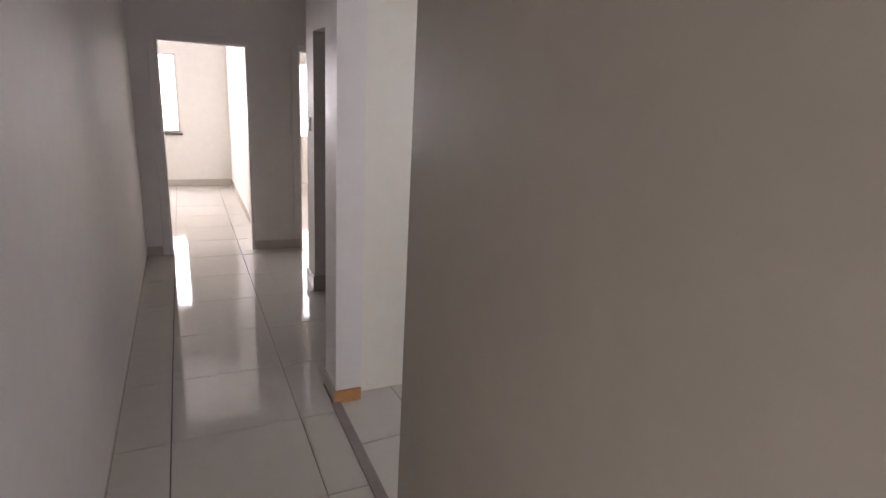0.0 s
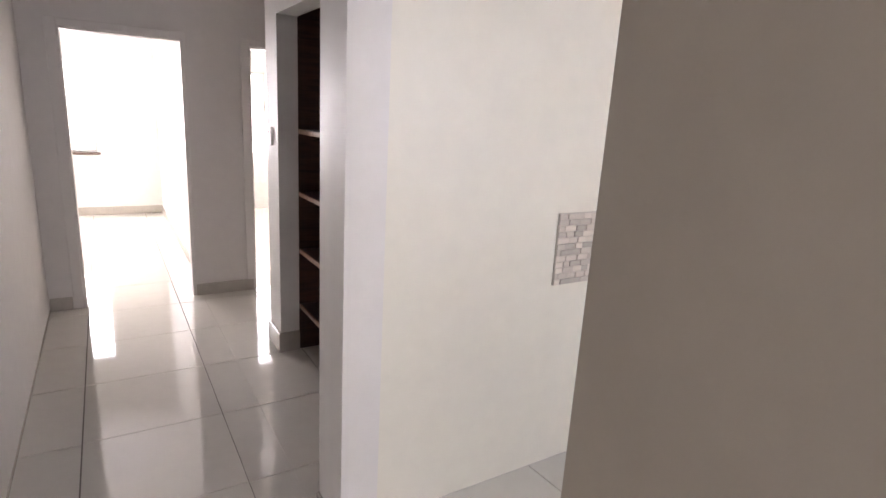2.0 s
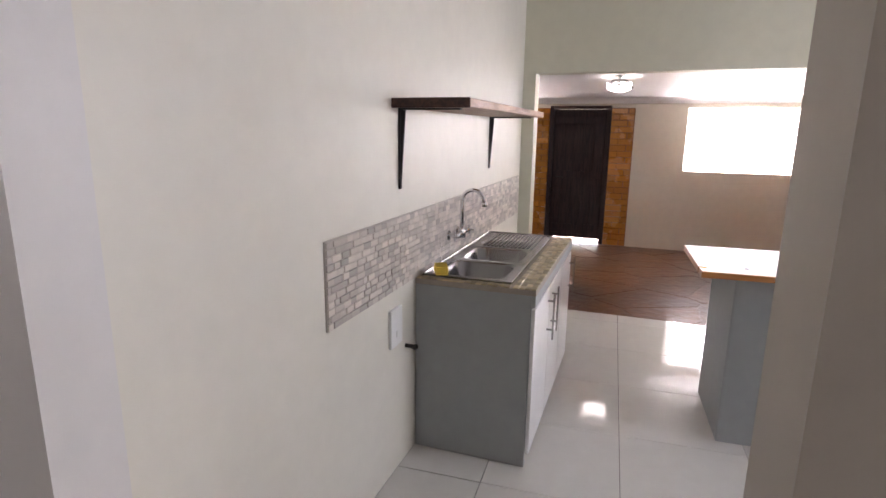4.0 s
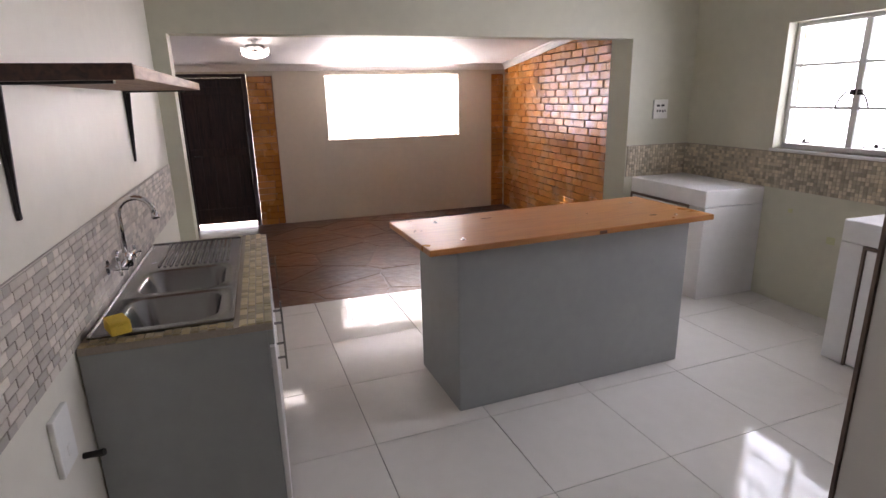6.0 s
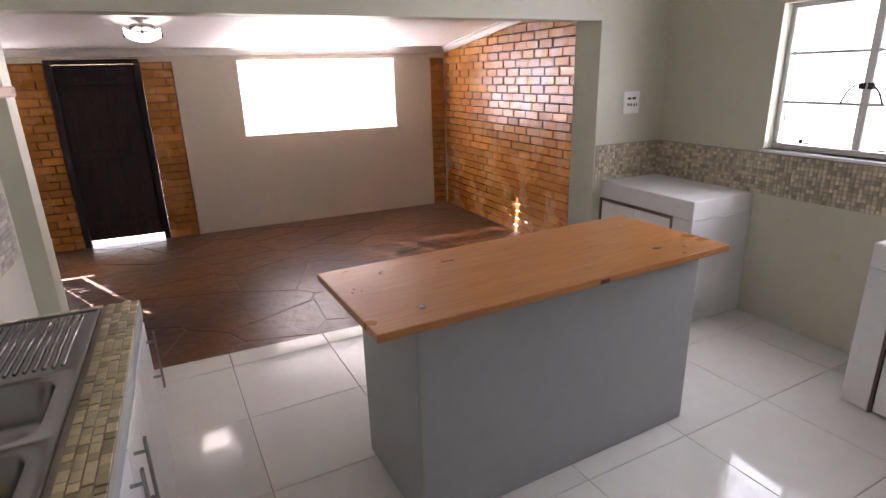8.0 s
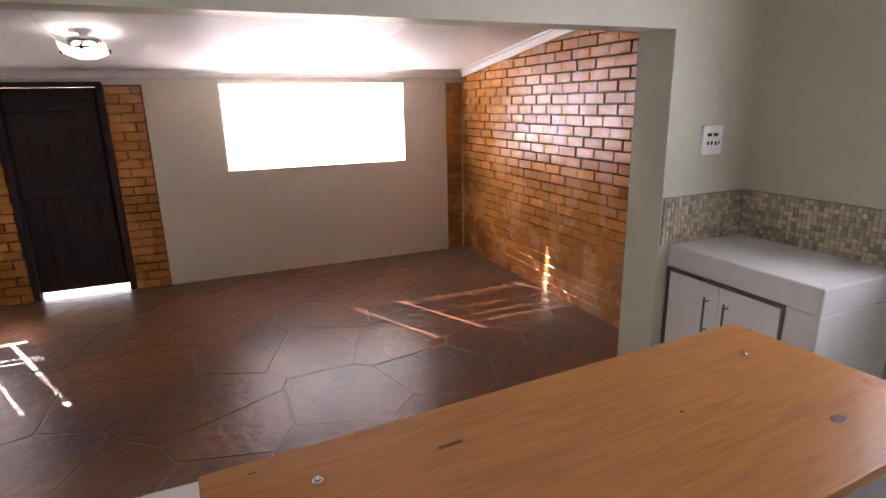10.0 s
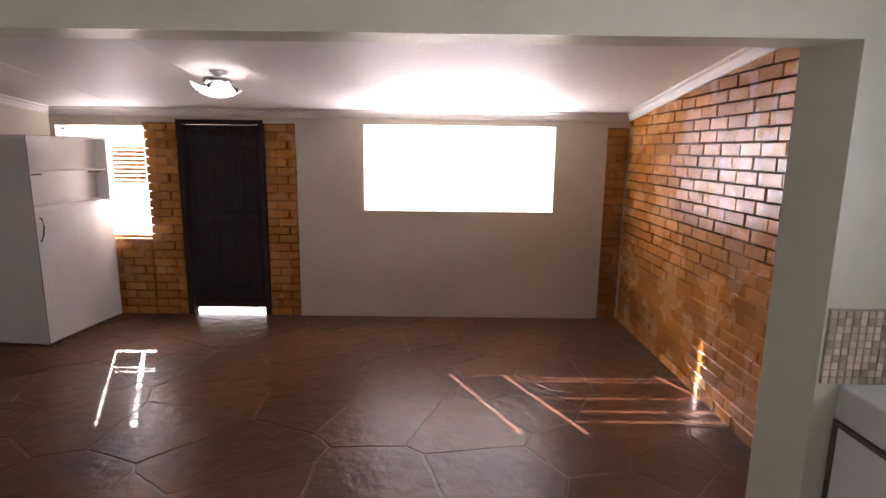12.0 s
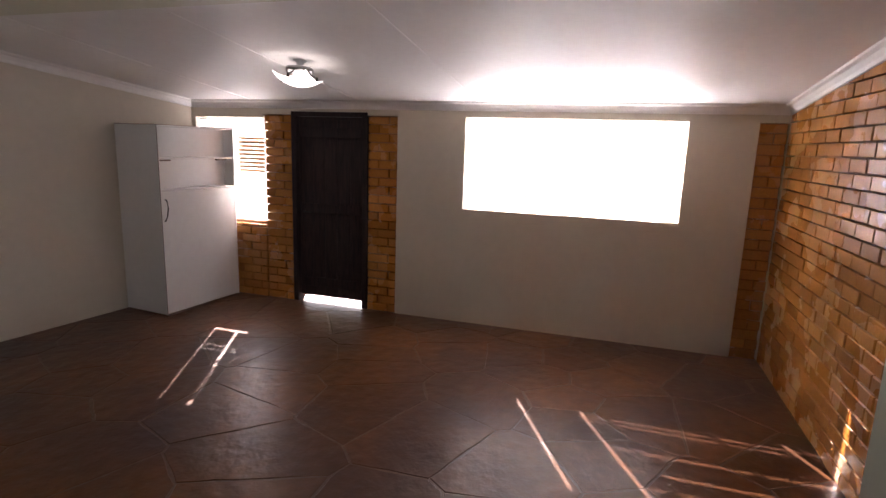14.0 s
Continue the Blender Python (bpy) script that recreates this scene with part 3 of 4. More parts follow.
bx(bm, -0.0725, -0.069, -0.80, -0.755, 0.873, 0.89)
part("knot", bm, M_PINE_DARK, top, "dark knot in the edge")
bm = bmesh.new()
bx(bm, 0.416, 0.424, -0.385, -0.325, 0.9002, 0.9022)
part("crack", bm, M_PINE_DARK, top, "dark split in the board")

# sink unit
t = thing("sink_cabinet", "grey and white sink cabinet with a mosaic-edged top", "cabinet", pose(3.79, 2.63, 0))
W, D, H = 1.29, 0.565, 0.866
for b, m_ in (((0, 0.02, 0.02, D, 0, H - 0.03), M_GREY), ((W - 0.02, W, 0.02, D, 0, H - 0.03), M_GREY), ((0.02, W - 0.02, D - 0.02, D, 0, H - 0.03), M_GREY), ((0.02, W - 0.02, 0.02, D - 0.02, 0.06, 0.08), M_GREY)):
    part("panel", box(*b, bevel=0.002, seg=1), m_, t)
part("plinth", box(0.02, W - 0.02, 0.05, 0.07, 0, 0.058), M_WHITE, t)
for k in range(3):
    d = part("door", box(0.005 + k * 0.428, 0.425 + k * 0.428, 0.0, 0.018, 0.07, 0.772, bevel=0.003), M_WHITE, t, "white cabinet door with a steel bar handle")
    for z0 in (0.56,):
        bm = bmesh.new()
        x = 0.36 + k * 0.428 if k != 1 else 0.07 + k * 0.428
        bx(bm, x - 0.009, x + 0.009, -0.036, -0.028, z0 - 0.05, z0 + 0.19)
        rod(bm, (x, 0.002, z0), (x, -0.03, z0), 0.005)
        rod(bm, (x, 0.002, z0 + 0.15), (x, -0.03, z0 + 0.15), 0.005)
        part("handle", bm, M_STEEL, d, "brushed steel bar handle")
part("fascia", box(0.0, W, 0.0, 0.0195, 0.782, H - 0.031, bevel=0.002, seg=1), M_GREY, t, "pale grey rail under the worktop")
SX0, SX1, SY0, SY1 = 0.055, 1.235, 0.125, 0.545     # cut-out of the steel sink
bm = bmesh.new()
for b in ((0, W, 0, SY0), (0, W, SY1, D), (0, SX0, SY0, SY1), (SX1, W, SY0, SY1)):
    bx(bm, b[0], b[1], b[2], b[3], H - 0.03, H - 0.006)
worktop = part("worktop", bm, M_MGROUT, t, "worktop edged in stone mosaic")

# steel double sink with drainer
s = thing("kitchen_sink", "stainless steel double bowl sink with a ribbed drainer", "sink", pose(3.79 + SX0, 2.63 + SY0, H - 0.006))
sw, sd = SX1 - SX0, SY1 - SY0


def bowl_ring(x0, x1, y0, y1, r, z, n=6):
    pts = []
    for cx, cy, a in ((x1 - r, y1 - r, 0), (x0 + r, y1 - r, 90), (x0 + r, y0 + r, 180), (x1 - r, y0 + r, 270)):
        for i in range(n + 1):
            g = radians(a + 90 * i / n)
            pts.append((cx + r * math.cos(g), cy + r * math.sin(g), z))
    return pts


def sink_cell(x0, x1, bx0, bx1, by0, by1, r):
    """A flat rim round one rounded bowl, as one sheet with a lip and a drain."""
    bm = bmesh.new()
    rings = [bowl_ring(bx0, bx1, by0, by1, r, 0.010), bowl_ring(bx0 + .006, bx1 - .006, by0 + .006, by1 - .006, r, 0.004),
             bowl_ring(bx0 + .02, bx1 - .02, by0 + .02, by1 - .02, r * .9, -0.11), bowl_ring(bx0 + .05, bx1 - .05, by0 + .05, by1 - .05, r * .7, -0.145)]
    vs = [[bm.verts.new(p) for p in q] for q in rings]
    n = len(vs[0])
    for a, b in zip(vs, vs[1:]):
        for i in range(n):
            bm.faces.new((a[i], a[(i + 1) % n], b[(i + 1) % n], b[i]))
    bm.faces.new(vs[-1])
    out = []
    for x, y, z in rings[0]:
        ux, uy = (x - (bx0 + bx1) / 2) / (bx1 - bx0) * 2, (y - (by0 + by1) / 2) / (by1 - by0) * 2
        k = max(abs(ux), abs(uy))
        ux, uy = ux / k, uy / k
        out.append(bm.verts.new((x0 + (x1 - x0) * (ux + 1) / 2, sd * (uy + 1) / 2, 0.010)))
    for i in range(n):
        bm.faces.new((out[i], out[(i + 1) % n], vs[0][(i + 1) % n], vs[0][i]))
    return bm


part("bowl", sink_cell(0.0, 0.355, 0.035, 0.335, 0.045, 0.36, 0.07), M_STEEL, s, smooth=True)
part("bowl", sink_cell(0.355, 0.72, 0.375, 0.69, 0.045, 0.36, 0.07), M_STEEL, s, smooth=True)
bm = bmesh.new()
bx(bm, 0.72, sw, 0, sd, 0.002, 0.0098)
part("drainer", bm, M_STEEL, s, "ribbed steel drainer")
for k in range(13):
    bm = bmesh.new()
    rod(bm, (0.75, 0.05 + k * 0.0235, 0.011), (sw - 0.035, 0.05 + k * 0.0235, 0.011), 0.006, 8)
    part("rib", bm, M_STEEL, s, smooth=True)
for b in ((-0.004, sw + 0.004, -0.006, 0.004, 0.004, 0.016), (-0.004, sw + 0.004, sd - 0.004, sd + 0.006, 0.004, 0.016), (-0.006, 0.004, 0.004, sd - 0.004, 0.004, 0.016), (sw - 0.004, sw + 0.006, 0.004, sd - 0.004, 0.004, 0.016)):
    part("rim", box(*b, bevel=0.004), M_STEEL, s)
for xd in (0.185, 0.533):
    bm = bmesh.new()
    lathe(bm, [(0.035, -0.1445), (0.03, -0.142), (0.01, -0.1435)], 16, (xd, 0.2, 0))
    part("drain", bm, M_CHROME, s)

# wall tap
t = thing("kitchen_tap", "chrome wall-mounted mixer tap with a swan-neck spout", "tap", pose(4.31, 3.19, 0.985))
bm = bmesh.new()
rod(bm, (-0.085, -0.045, 0), (0.085, -0.045, 0), 0.014, 14)
lathe(bm, [(0.022, -0.02), (0.022, 0.015), (0.013, 0.035)], 14, (0, -0.05, 0))
part("body", bm, M_CHROME, t, smooth=True)
for s_ in (-1, 1):
    bm = bmesh.new()
    rod(bm, (s_ * 0.075, -0.001, 0), (s_ * 0.075, -0.045, 0), 0.011)
    rod(bm, (s_ * 0.075, -0.004, 0), (s_ * 0.075, 0.004, 0), 0.028, 16)
    part("flange", bm, M_CHROME, t)
    bm = bmesh.new()
    rod(bm, (s_ * 0.088, -0.045, 0), (s_ * 0.125, -0.055, 0.004), 0.011)
    rod(bm, (s_ * 0.125, -0.055, -0.022), (s_ * 0.125, -0.055, 0.03), 0.006)
    rod(bm, (s_ * 0.125, -0.08, 0.004), (s_ * 0.125, -0.03, 0.004), 0.006)
    part("handle", bm, M_CHROME, t)
bm = bmesh.new()
tube(bm, [(0, -0.05, 0.03), (0, -0.05, 0.16)] + [(-0.0 , -0.05 - 0.06 * (1 - math.cos(a)), 0.18 + 0.06 * math.sin(a)) for a in [math.pi * k / 10 for k in range(0, 10)]] + [(0, -0.172, 0.170)], 0.010, 12)
rod(bm, (0, -0.172, 0.178), (0, -0.174, 0.155), 0.014, 12)
part("spout", bm, M_CHROME, t, smooth=True)

# sponge on the worktop
t = thing("sponge", "yellow scrubbing sponge lying on the worktop edge", "sponge", pose(3.85, 3.09, H + 0.012, 0, 0, 25))
bm = box(-0.045, 0.045, -0.03, 0.03, 0.001, 0.036, bevel=0.007)
part("foam", bm, M_SPONGE, t)
bm = box(-0.044, 0.044, -0.029, 0.029, 0.0362, 0.043, bevel=0.003)
part("pad", bm, M_SPONGE, t)

# plank shelf over the sink
t = thing("wall_shelf", "worn dark-edged timber shelf on iron brackets", "shelf", pose(3.549, 2.872, 1.622))
part("board", box(0, 1.63, 0, 0.326, 0, 0.034, bevel=0.003), M_RAWWOOD, t)
part("end_grain", box(-0.003, 0.0, 0.002, 0.326, -0.002, 0.036), M_DARKWOOD, t, "dark stained end of the board")
for x in (0.07, 1.50):
    bm = bmesh.new()
    bx(bm, x - 0.009, x + 0.009, 0.318, 0.326, -0.33, -0.001)
    bx(bm, x - 0.012, x + 0.012, 0.06, 0.318, -0.008, -0.001)
    bw = [bm.verts.new((x + dx, y, z)) for dx in (-0.004, 0.004) for y, z in ((0.318, -0.33), (0.297, -0.009), (0.318, -0.009))]
    bm.faces.new(bw[:3])
    bm.faces.new(bw[3:])
    for i in range(3):
        bm.faces.new((bw[i], bw[(i + 1) % 3], bw[3 + (i + 1) % 3], bw[3 + i]))
    part("bracket", bm, M_IRON, t, "dark iron shelf bracket")


def plate(name, label, m, w, h, cutouts, cat="socket"):
    """A moulded wall plate in the xz plane, facing -y."""
    t = thing(name, label, cat, m)
    part("plate", box(-w / 2, w / 2, -0.012, 0.004, -h / 2, h / 2, bevel=0.004), M_PLASTIC, t)
    for nm, x, z, cw, ch, mt in cutouts:
        part(nm, box(x - cw / 2, x + cw / 2, -0.016, -0.0115, z - ch / 2, z + ch / 2, bevel=0.001, seg=1), mt, t)
    return t


plate("wall_socket", "ivory double wall socket with dark holes", pose(6.056, -0.70, 1.416, 0, 0, -90), 0.145, 0.16,
      [("switch", -0.028, 0.03, 0.03, 0.016, M_SLOT), ("switch", 0.018, 0.03, 0.03, 0.016, M_SLOT), ("hole", -0.035, -0.015, 0.012, 0.02, M_SLOT), ("hole", -0.008, -0.015, 0.012, 0.02, M_SLOT),
       ("hole", 0.022, -0.018, 0.012, 0.02, M_SLOT), ("hole", 0.045, -0.015, 0.008, 0.018, M_SLOT)])
plate("wall_socket", "white blank wall plate low beside the sink cabinet", pose(3.56, 3.196, 0.70), 0.115, 0.17, [("switch", 0.0, -0.03, 0.02, 0.03, M_PLASTIC)])
plate("light_switch", "small ivory light switch in the hall", pose(2.316, 5.0, 1.36, 0, 0, -90), 0.07, 0.11, [("rocker", 0, 0.025, 0.018, 0.02, M_TRIM), ("rocker", 0, -0.015, 0.018, 0.03, M_PLASTIC)], "switch")
t = thing("stopcock", "tarnished brass stopcock on a short pipe", "valve", pose(3.68, 3.198, 0.568) @ Matrix.Scale(0.75, 4))
bm = bmesh.new()
rod(bm, (0, 0.0, 0), (0, -0.06, 0), 0.013)
rod(bm, (0, -0.045, 0), (0.03, -0.05, -0.02), 0.014)
part("body", bm, M_IRON, t)
bm = bmesh.new()
rod(bm, (0, -0.06, 0), (-0.002, -0.075, 0.004), 0.015, 8)
part("handle", bm, M_IRON, t)


def counter(name, x0, x1, doors, label, d=0.53):
    """A masonry counter against the south wall with framed doors facing north."""
    t = thing(name, label, "cabinet", pose(x0, -1.02, 0))
    w, h = x1 - x0, 0.848
    d0, d1, dz = doors[0], doors[1], 0.70
    part("top", box(0, w, 0, d, dz + 0.02, h, bevel=0.008), M_COUNTER, t)
    if d0 > 0.02:
        part("side", box(0, d0, 0.0, d - 0.001, 0, dz + 0.0195, bevel=0.006), M_COUNTER, t)
    if w - d1 > 0.02:
        part("side", box(d1, w, 0.0, d - 0.001, 0, dz + 0.0195, bevel=0.006), M_COUNTER, t)
    for b in ((d0, d1, d - 0.03, d + 0.004, dz, dz + 0.018), (d0, d0 + 0.014, d - 0.03, d + 0.004, 0.0, dz), (d1 - 0.014, d1, d - 0.03, d + 0.004, 0.0, dz)):
        part("door_frame", box(*b), M_FRAME, t, "brown door frame strip")
    n = doors[2]
    dw = (d1 - d0 - 0.032) / n
    for k in range(n):
        a = d0 + 0.016 + k * dw
        leaf = part("door", box(a + 0.003, a + dw - 0.003, d - 0.022, d - 0.002, 0.012, dz - 0.003, bevel=0.002, seg=1), M_WHITE, t, "white laminate cupboard door")
        bm = bmesh.new()
        x = a + (dw - 0.06 if k == 0 else 0.06)
        rod(bm, (x, d + 0.03, 0.42), (x, d + 0.03, 0.63), 0.006)
        rod(bm, (x, d - 0.003, 0.445), (x, d + 0.03, 0.445), 0.005)
        rod(bm, (x, d - 0.003, 0.605), (x, d + 0.03, 0.605), 0.005)
        part("handle", bm, M_STEEL, leaf, "steel bar handle")
    return t


counter("corner_counter", 5.19, 6.06, (0.16, 0.865, 2), "white plastered corner counter with two cupboard doors", 0.555)
counter("side_counter", 2.90, 4.185, (0.10, 1.155, 2), "white plastered counter with cupboard doors under the window")
for x, z, r in ((4.95, 0.70, 0.018), (4.62, 0.55, 0.03)):
    t = thing("wall_smear", "pale paint smear on the bare grey wall", "paint mark", pose(x, -1.0195, z))
    bm = bmesh.new()
    bx(bm, -r, r, 0, 0.0025, -r * 0.7, r)
    part("smear", bm, M_SOAP, t)

t = thing("tall_cupboard", "tall beige cupboard with a dark brown edge strip", "cupboard", pose(2.205, 0.68, 0))
part("carcass", box(0, 0.645, 0, 0.60, 0, 2.05, bevel=0.002, seg=1), M_HALL, t)
part("edging", box(0.6455, 0.655, 0.585, 0.606, 0.0, 2.05), M_FRAME, t, "dark brown edging strip")
part("door", box(0.646, 0.662, 0.01, 0.58, 0.06, 2.03, bevel=0.002, seg=1), M_WHITE, t)

# niche shelves
for z in (0.30, 0.665, 1.025, 1.40):
    t = thing("niche_shelf", "dark stained wooden shelf board in the niche", "shelf", pose(2.45, 3.505, z), "shelves in the niche")
    part("board", box(0, 0.425, 0, 1.35, -0.012, 0.012, bevel=0.002, seg=1), M_DARKWOOD, t)
    part("front_lip", box(-0.012, 0.0, 0, 1.35, -0.014, 0.014, bevel=0.003, seg=1), M_RAWWOOD, t, "lighter worn front edge")

# ---- lounge things ----
t = thing("storage_cabinet", "white laminate storage cabinet with two open shelves and a brown-edged carcass", "cabinet", pose(8.86, 4.34, LOW, 0, 0, -6))
cw, cd, ch = 0.94, 0.56, 1.82
for nm, b in (("side", (0, 0.018, 0.002, cd, 0.012, ch - 0.018)), ("side", (cw - 0.018, cw, 0.002, cd, 0.012, ch - 0.018)), ("top", (0, cw, 0.0, cd, ch - 0.018, ch - 0.004)),
              ("back", (0.018, cw - 0.018, cd - 0.012, cd, 0.012, ch - 0.018)), ("shelf", (0.018, cw - 0.018, 0.012, 0.129, 1.50, 1.516)), ("shelf", (0.018, cw - 0.018, 0.012, 0.129, 1.20, 1.216))):
    part(nm, box(*b, bevel=0.0015, seg=1), M_WHITE, t)
part("back", box(0.018, cw - 0.018, 0.13, 0.142, 1.2165, ch - 0.0185), M_WHITE, t)
part("front_panel", box(0.018, cw - 0.018, 0.004, 0.022, 0.02, 1.198, bevel=0.002, seg=1), M_WHITE, t)
for b in ((0, cw, -0.002, 0.004, 0.0, 0.018), (-0.001, 0.003, -0.001, 0.003, 0.018, ch - 0.005), (-0.002, cw + 0.002, -0.003, cd, ch - 0.0038, ch)):
    part("edging", box(*b), M_FRAME, t, "brown edging strip")
for x in (0.02, 0.72):
    part("shelf_support", box(x, x + 0.13, 0.02, 0.05, 1.486, 1.4985), M_FRAME, t, "brown shelf support")
bm = bmesh.new()
tube(bm, [(0.05, 0.002, 1.13), (0.055, -0.012, 1.12), (0.062, -0.02, 1.05), (0.05, -0.018, 0.98), (0.035, -0.01, 0.93), (0.033, 0.002, 0.925)], 0.006, 8)
part("handle", bm, M_IRON, t, "dark curved handle")

LX, LY = 8.41, 2.56
t = thing("ceiling_lamp", "lit square opal glass ceiling lamp on metal clips", "lamp", pose(LX, LY, ceil_z(LX) - 0.055, 0, 6.8, 0) @ Matrix.Diagonal((0.8, 0.8, 1.25, 1)))
bm = bmesh.new()
lathe(bm, [(0.12, 0.0), (0.125, -0.018), (0.11, -0.034)], 28)
part("base", bm, M_STEEL, t, smooth=True)
bm = bmesh.new()
lathe(bm, [(0.03, 0.0), (0.032, 0.03), (0.075, 0.049)], 20)
part("canopy", bm, M_CEIL, t, smooth=True)
bm = bmesh.new()
N = 12
grid = [[bm.verts.new((-0.17 + 0.34 * i / N, -0.17 + 0.34 * j / N, -0.105 + 0.058 * ((2 * i / N - 1) ** 2 + (2 * j / N - 1) ** 2) ** 1.0 * 0.6)) for j in range(N + 1)] for i in range(N + 1)]
for i in range(N):
    for j in range(N):
        bm.faces.new((grid[i][j], grid[i + 1][j], grid[i + 1][j + 1], grid[i][j + 1]))
bmesh.ops.solidify(bm, geom=bm.faces[:], thickness=0.006)
part("shade", bm, M_LAMP, t, "lit opal glass dish", smooth=True)
for sx, sy in ((1, 0), (-1, 0), (0, 1), (0, -1)):
    bm = bmesh.new()
    rod(bm, (sx * 0.10, sy * 0.10, -0.03), (sx * 0.18, sy * 0.18, -0.062), 0.006)
    lathe(bm, [(0.012, -0.012), (0.012, 0.008), (0.004, 0.014)], 10, (sx * 0.178, sy * 0.178, -0.064))
    part("clip", bm, M_IRON, t, "metal clip")

# ---- pieces of floors and walls ----


def slab_mesh(name, pts, depth, inset, material):
    """A flat polygon slab with its top at z 0 and a small bevel."""
    bm = bmesh.new()
    c = Vector((sum(p[0] for p in pts) / len(pts), sum(p[1] for p in pts) / len(pts), 0))
    rings = []
    for s, z in ((0.0, -depth), (0.0, -inset), (inset, 0.0)):
        ring = []
        for p in pts:
            v = Vector((p[0], p[1], 0)) - c
            v = v * max(0.2, 1 - s / max(v.length, 0.02) * 1.3) + c
            ring.append(bm.verts.new((v.x, v.y, z)))
        rings.append(ring)
    n = len(pts)
    for a, b in zip(rings, rings[1:]):
        for i in range(n):
            bm.faces.new((a[i], a[(i + 1) % n], b[(i + 1) % n], b[i]))
    bm.faces.new(rings[-1])
    return mesh_of(name, bm, material)


def clip_poly(pts, nx, ny, d):
    """The part of a polygon where nx*x + ny*y <= d."""
    out = []
    for i, p in enumerate(pts):
        q = pts[(i + 1) % len(pts)]
        a, b = nx * p[0] + ny * p[1] - d, nx * q[0] + ny * q[1] - d
        if a <= 0:
            out.append(p)
        if a * b < 0:
            u = a / (a - b)
            out.append((p[0] + u * (q[0] - p[0]), p[1] + u * (q[1] - p[1])))
    return out


def tiles(region, origin, pitch, turn, material, parent, gap=0.0055):
    """Square tiles over a rectangle, cut at its edges, each an object."""
    x0, x1, y0, y1 = region
    c, s = math.cos(radians(turn)), math.sin(radians(turn))
    whole = None
    for i in range(-14, 18):
        for j in range(-14, 18):
            cx, cy = origin[0] + pitch * (i * c - j * s), origin[1] + pitch * (i * s + j * c)
            h = pitch - gap / 2
            sq = [(cx + a * c - b * s, cy + a * s + b * c) for a, b in ((gap / 2, gap / 2), (h, gap / 2), (h, h), (gap / 2, h))]
            cut = sq
            for n in ((-1, 0, -x0), (1, 0, x1), (0, -1, -y0), (0, 1, y1)):
                cut = clip_poly(cut, *n) if cut else cut
            if len(cut) < 3:
                continue
            area = abs(sum(p[0] * q[1] - q[0] * p[1] for p, q in zip(cut, cut[1:] + cut[:1]))) / 2
            if area < 0.0015:
                continue
            if area > h * h * 0.97:
                if whole is None:
                    whole = slab_mesh("tile", [(a, b) for a, b in ((0, 0), (h, 0), (h, h), (0, h))], 0.008, 0.0015, material)
                ob = new("tile", whole)
                ob.matrix_world = pose(sq[0][0], sq[0][1], 0, 0, 0, turn)
            else:
                ob = new("tile", slab_mesh("tile", cut, 0.008, 0.0015, material))
            ob.parent = parent


tiles((1.02, 2.04, -1.2, 6.2), (1.255, 0.05), 0.60, 0, M_TILE, floor_house)
tiles((1.225, 1.995, 6.2, 6.34), (1.255, 0.05), 0.60, 0, M_TILE, floor_house)
tiles((-1.55, 2.08, 6.34, 10.06), (1.255, 0.05), 0.60, 0, M_TILE, floor_house)
tiles((2.2, 5.05, 6.2, 10.06), (1.255, 0.05), 0.60, 0, M_TILE, floor_house)
tiles((2.04, 3.6, 5.11, 6.2), (1.255, 0.05), 0.60, 0, M_TILE, floor_house)
tiles((2.04, 2.88, 3.36, 5.11), (1.255, 0.05), 0.60, 0, M_TILE, floor_house)
tiles((2.086, 6.19, -1.02, 3.2), (4.295, 1.045), 0.597, 2.7, M_TILE_W, floor_house)
tiles((6.19, 6.22, -0.29, 3.10), (4.295, 1.045), 0.597, 2.7, M_TILE_W, floor_house)

# crazy-paved slate
rng = random.Random(11)
seeds = []
while len(seeds) < 84:
    p = (rng.uniform(6.15, 10.0), rng.uniform(-1.1, 5.4))
    if all((p[0] - q[0]) ** 2 + (p[1] - q[1]) ** 2 > rng.uniform(0.22, 0.62) ** 2 for q in seeds):
        seeds.append(p)
for k, p in enumerate(seeds):
    poly = [(6.225, -0.95), (EAST + 0.06, -0.95), (EAST + 0.06, 5.25), (6.225, 5.25)]
    for q in seeds:
        if q != p and poly:
            nx, ny = q[0] - p[0], q[1] - p[1]
            ln = math.hypot(nx, ny)
            nx, ny = nx / ln, ny / ln
            poly = clip_poly(poly, nx, ny, nx * (p[0] + q[0]) / 2 + ny * (p[1] + q[1]) / 2 - rng.uniform(0.003, 0.009))
    if len(poly) < 3:
        continue
    rough = []
    for i, a in enumerate(poly):                # ragged edges
        b = poly[(i + 1) % len(poly)]
        steps = max(1, int(math.hypot(b[0] - a[0], b[1] - a[1]) / 0.09))
        for st in range(steps):
            u = st / steps
            j = 0.0 if st == 0 else rng.uniform(-0.007, 0.004)
            ln = max(1e-6, math.hypot(b[0] - a[0], b[1] - a[1]))
            rough.append((a[0] + u * (b[0] - a[0]) + j * (b[1] - a[1]) / ln, a[1] + u * (b[1] - a[1]) - j * (b[0] - a[0]) / ln))
    ob = new("slate_slab", slab_mesh("slate_slab", [(a - p[0], b - p[1]) for a, b in rough], 0.008, 0.003, M_SLATE))
    ob.matrix_world = pose(p[0], p[1], LOW - 0.003 + rng.uniform(-0.001, 0.0012), rng.uniform(-0.12, 0.12), rng.uniform(-0.12, 0.12), 0)
    ob.parent = floor_lounge


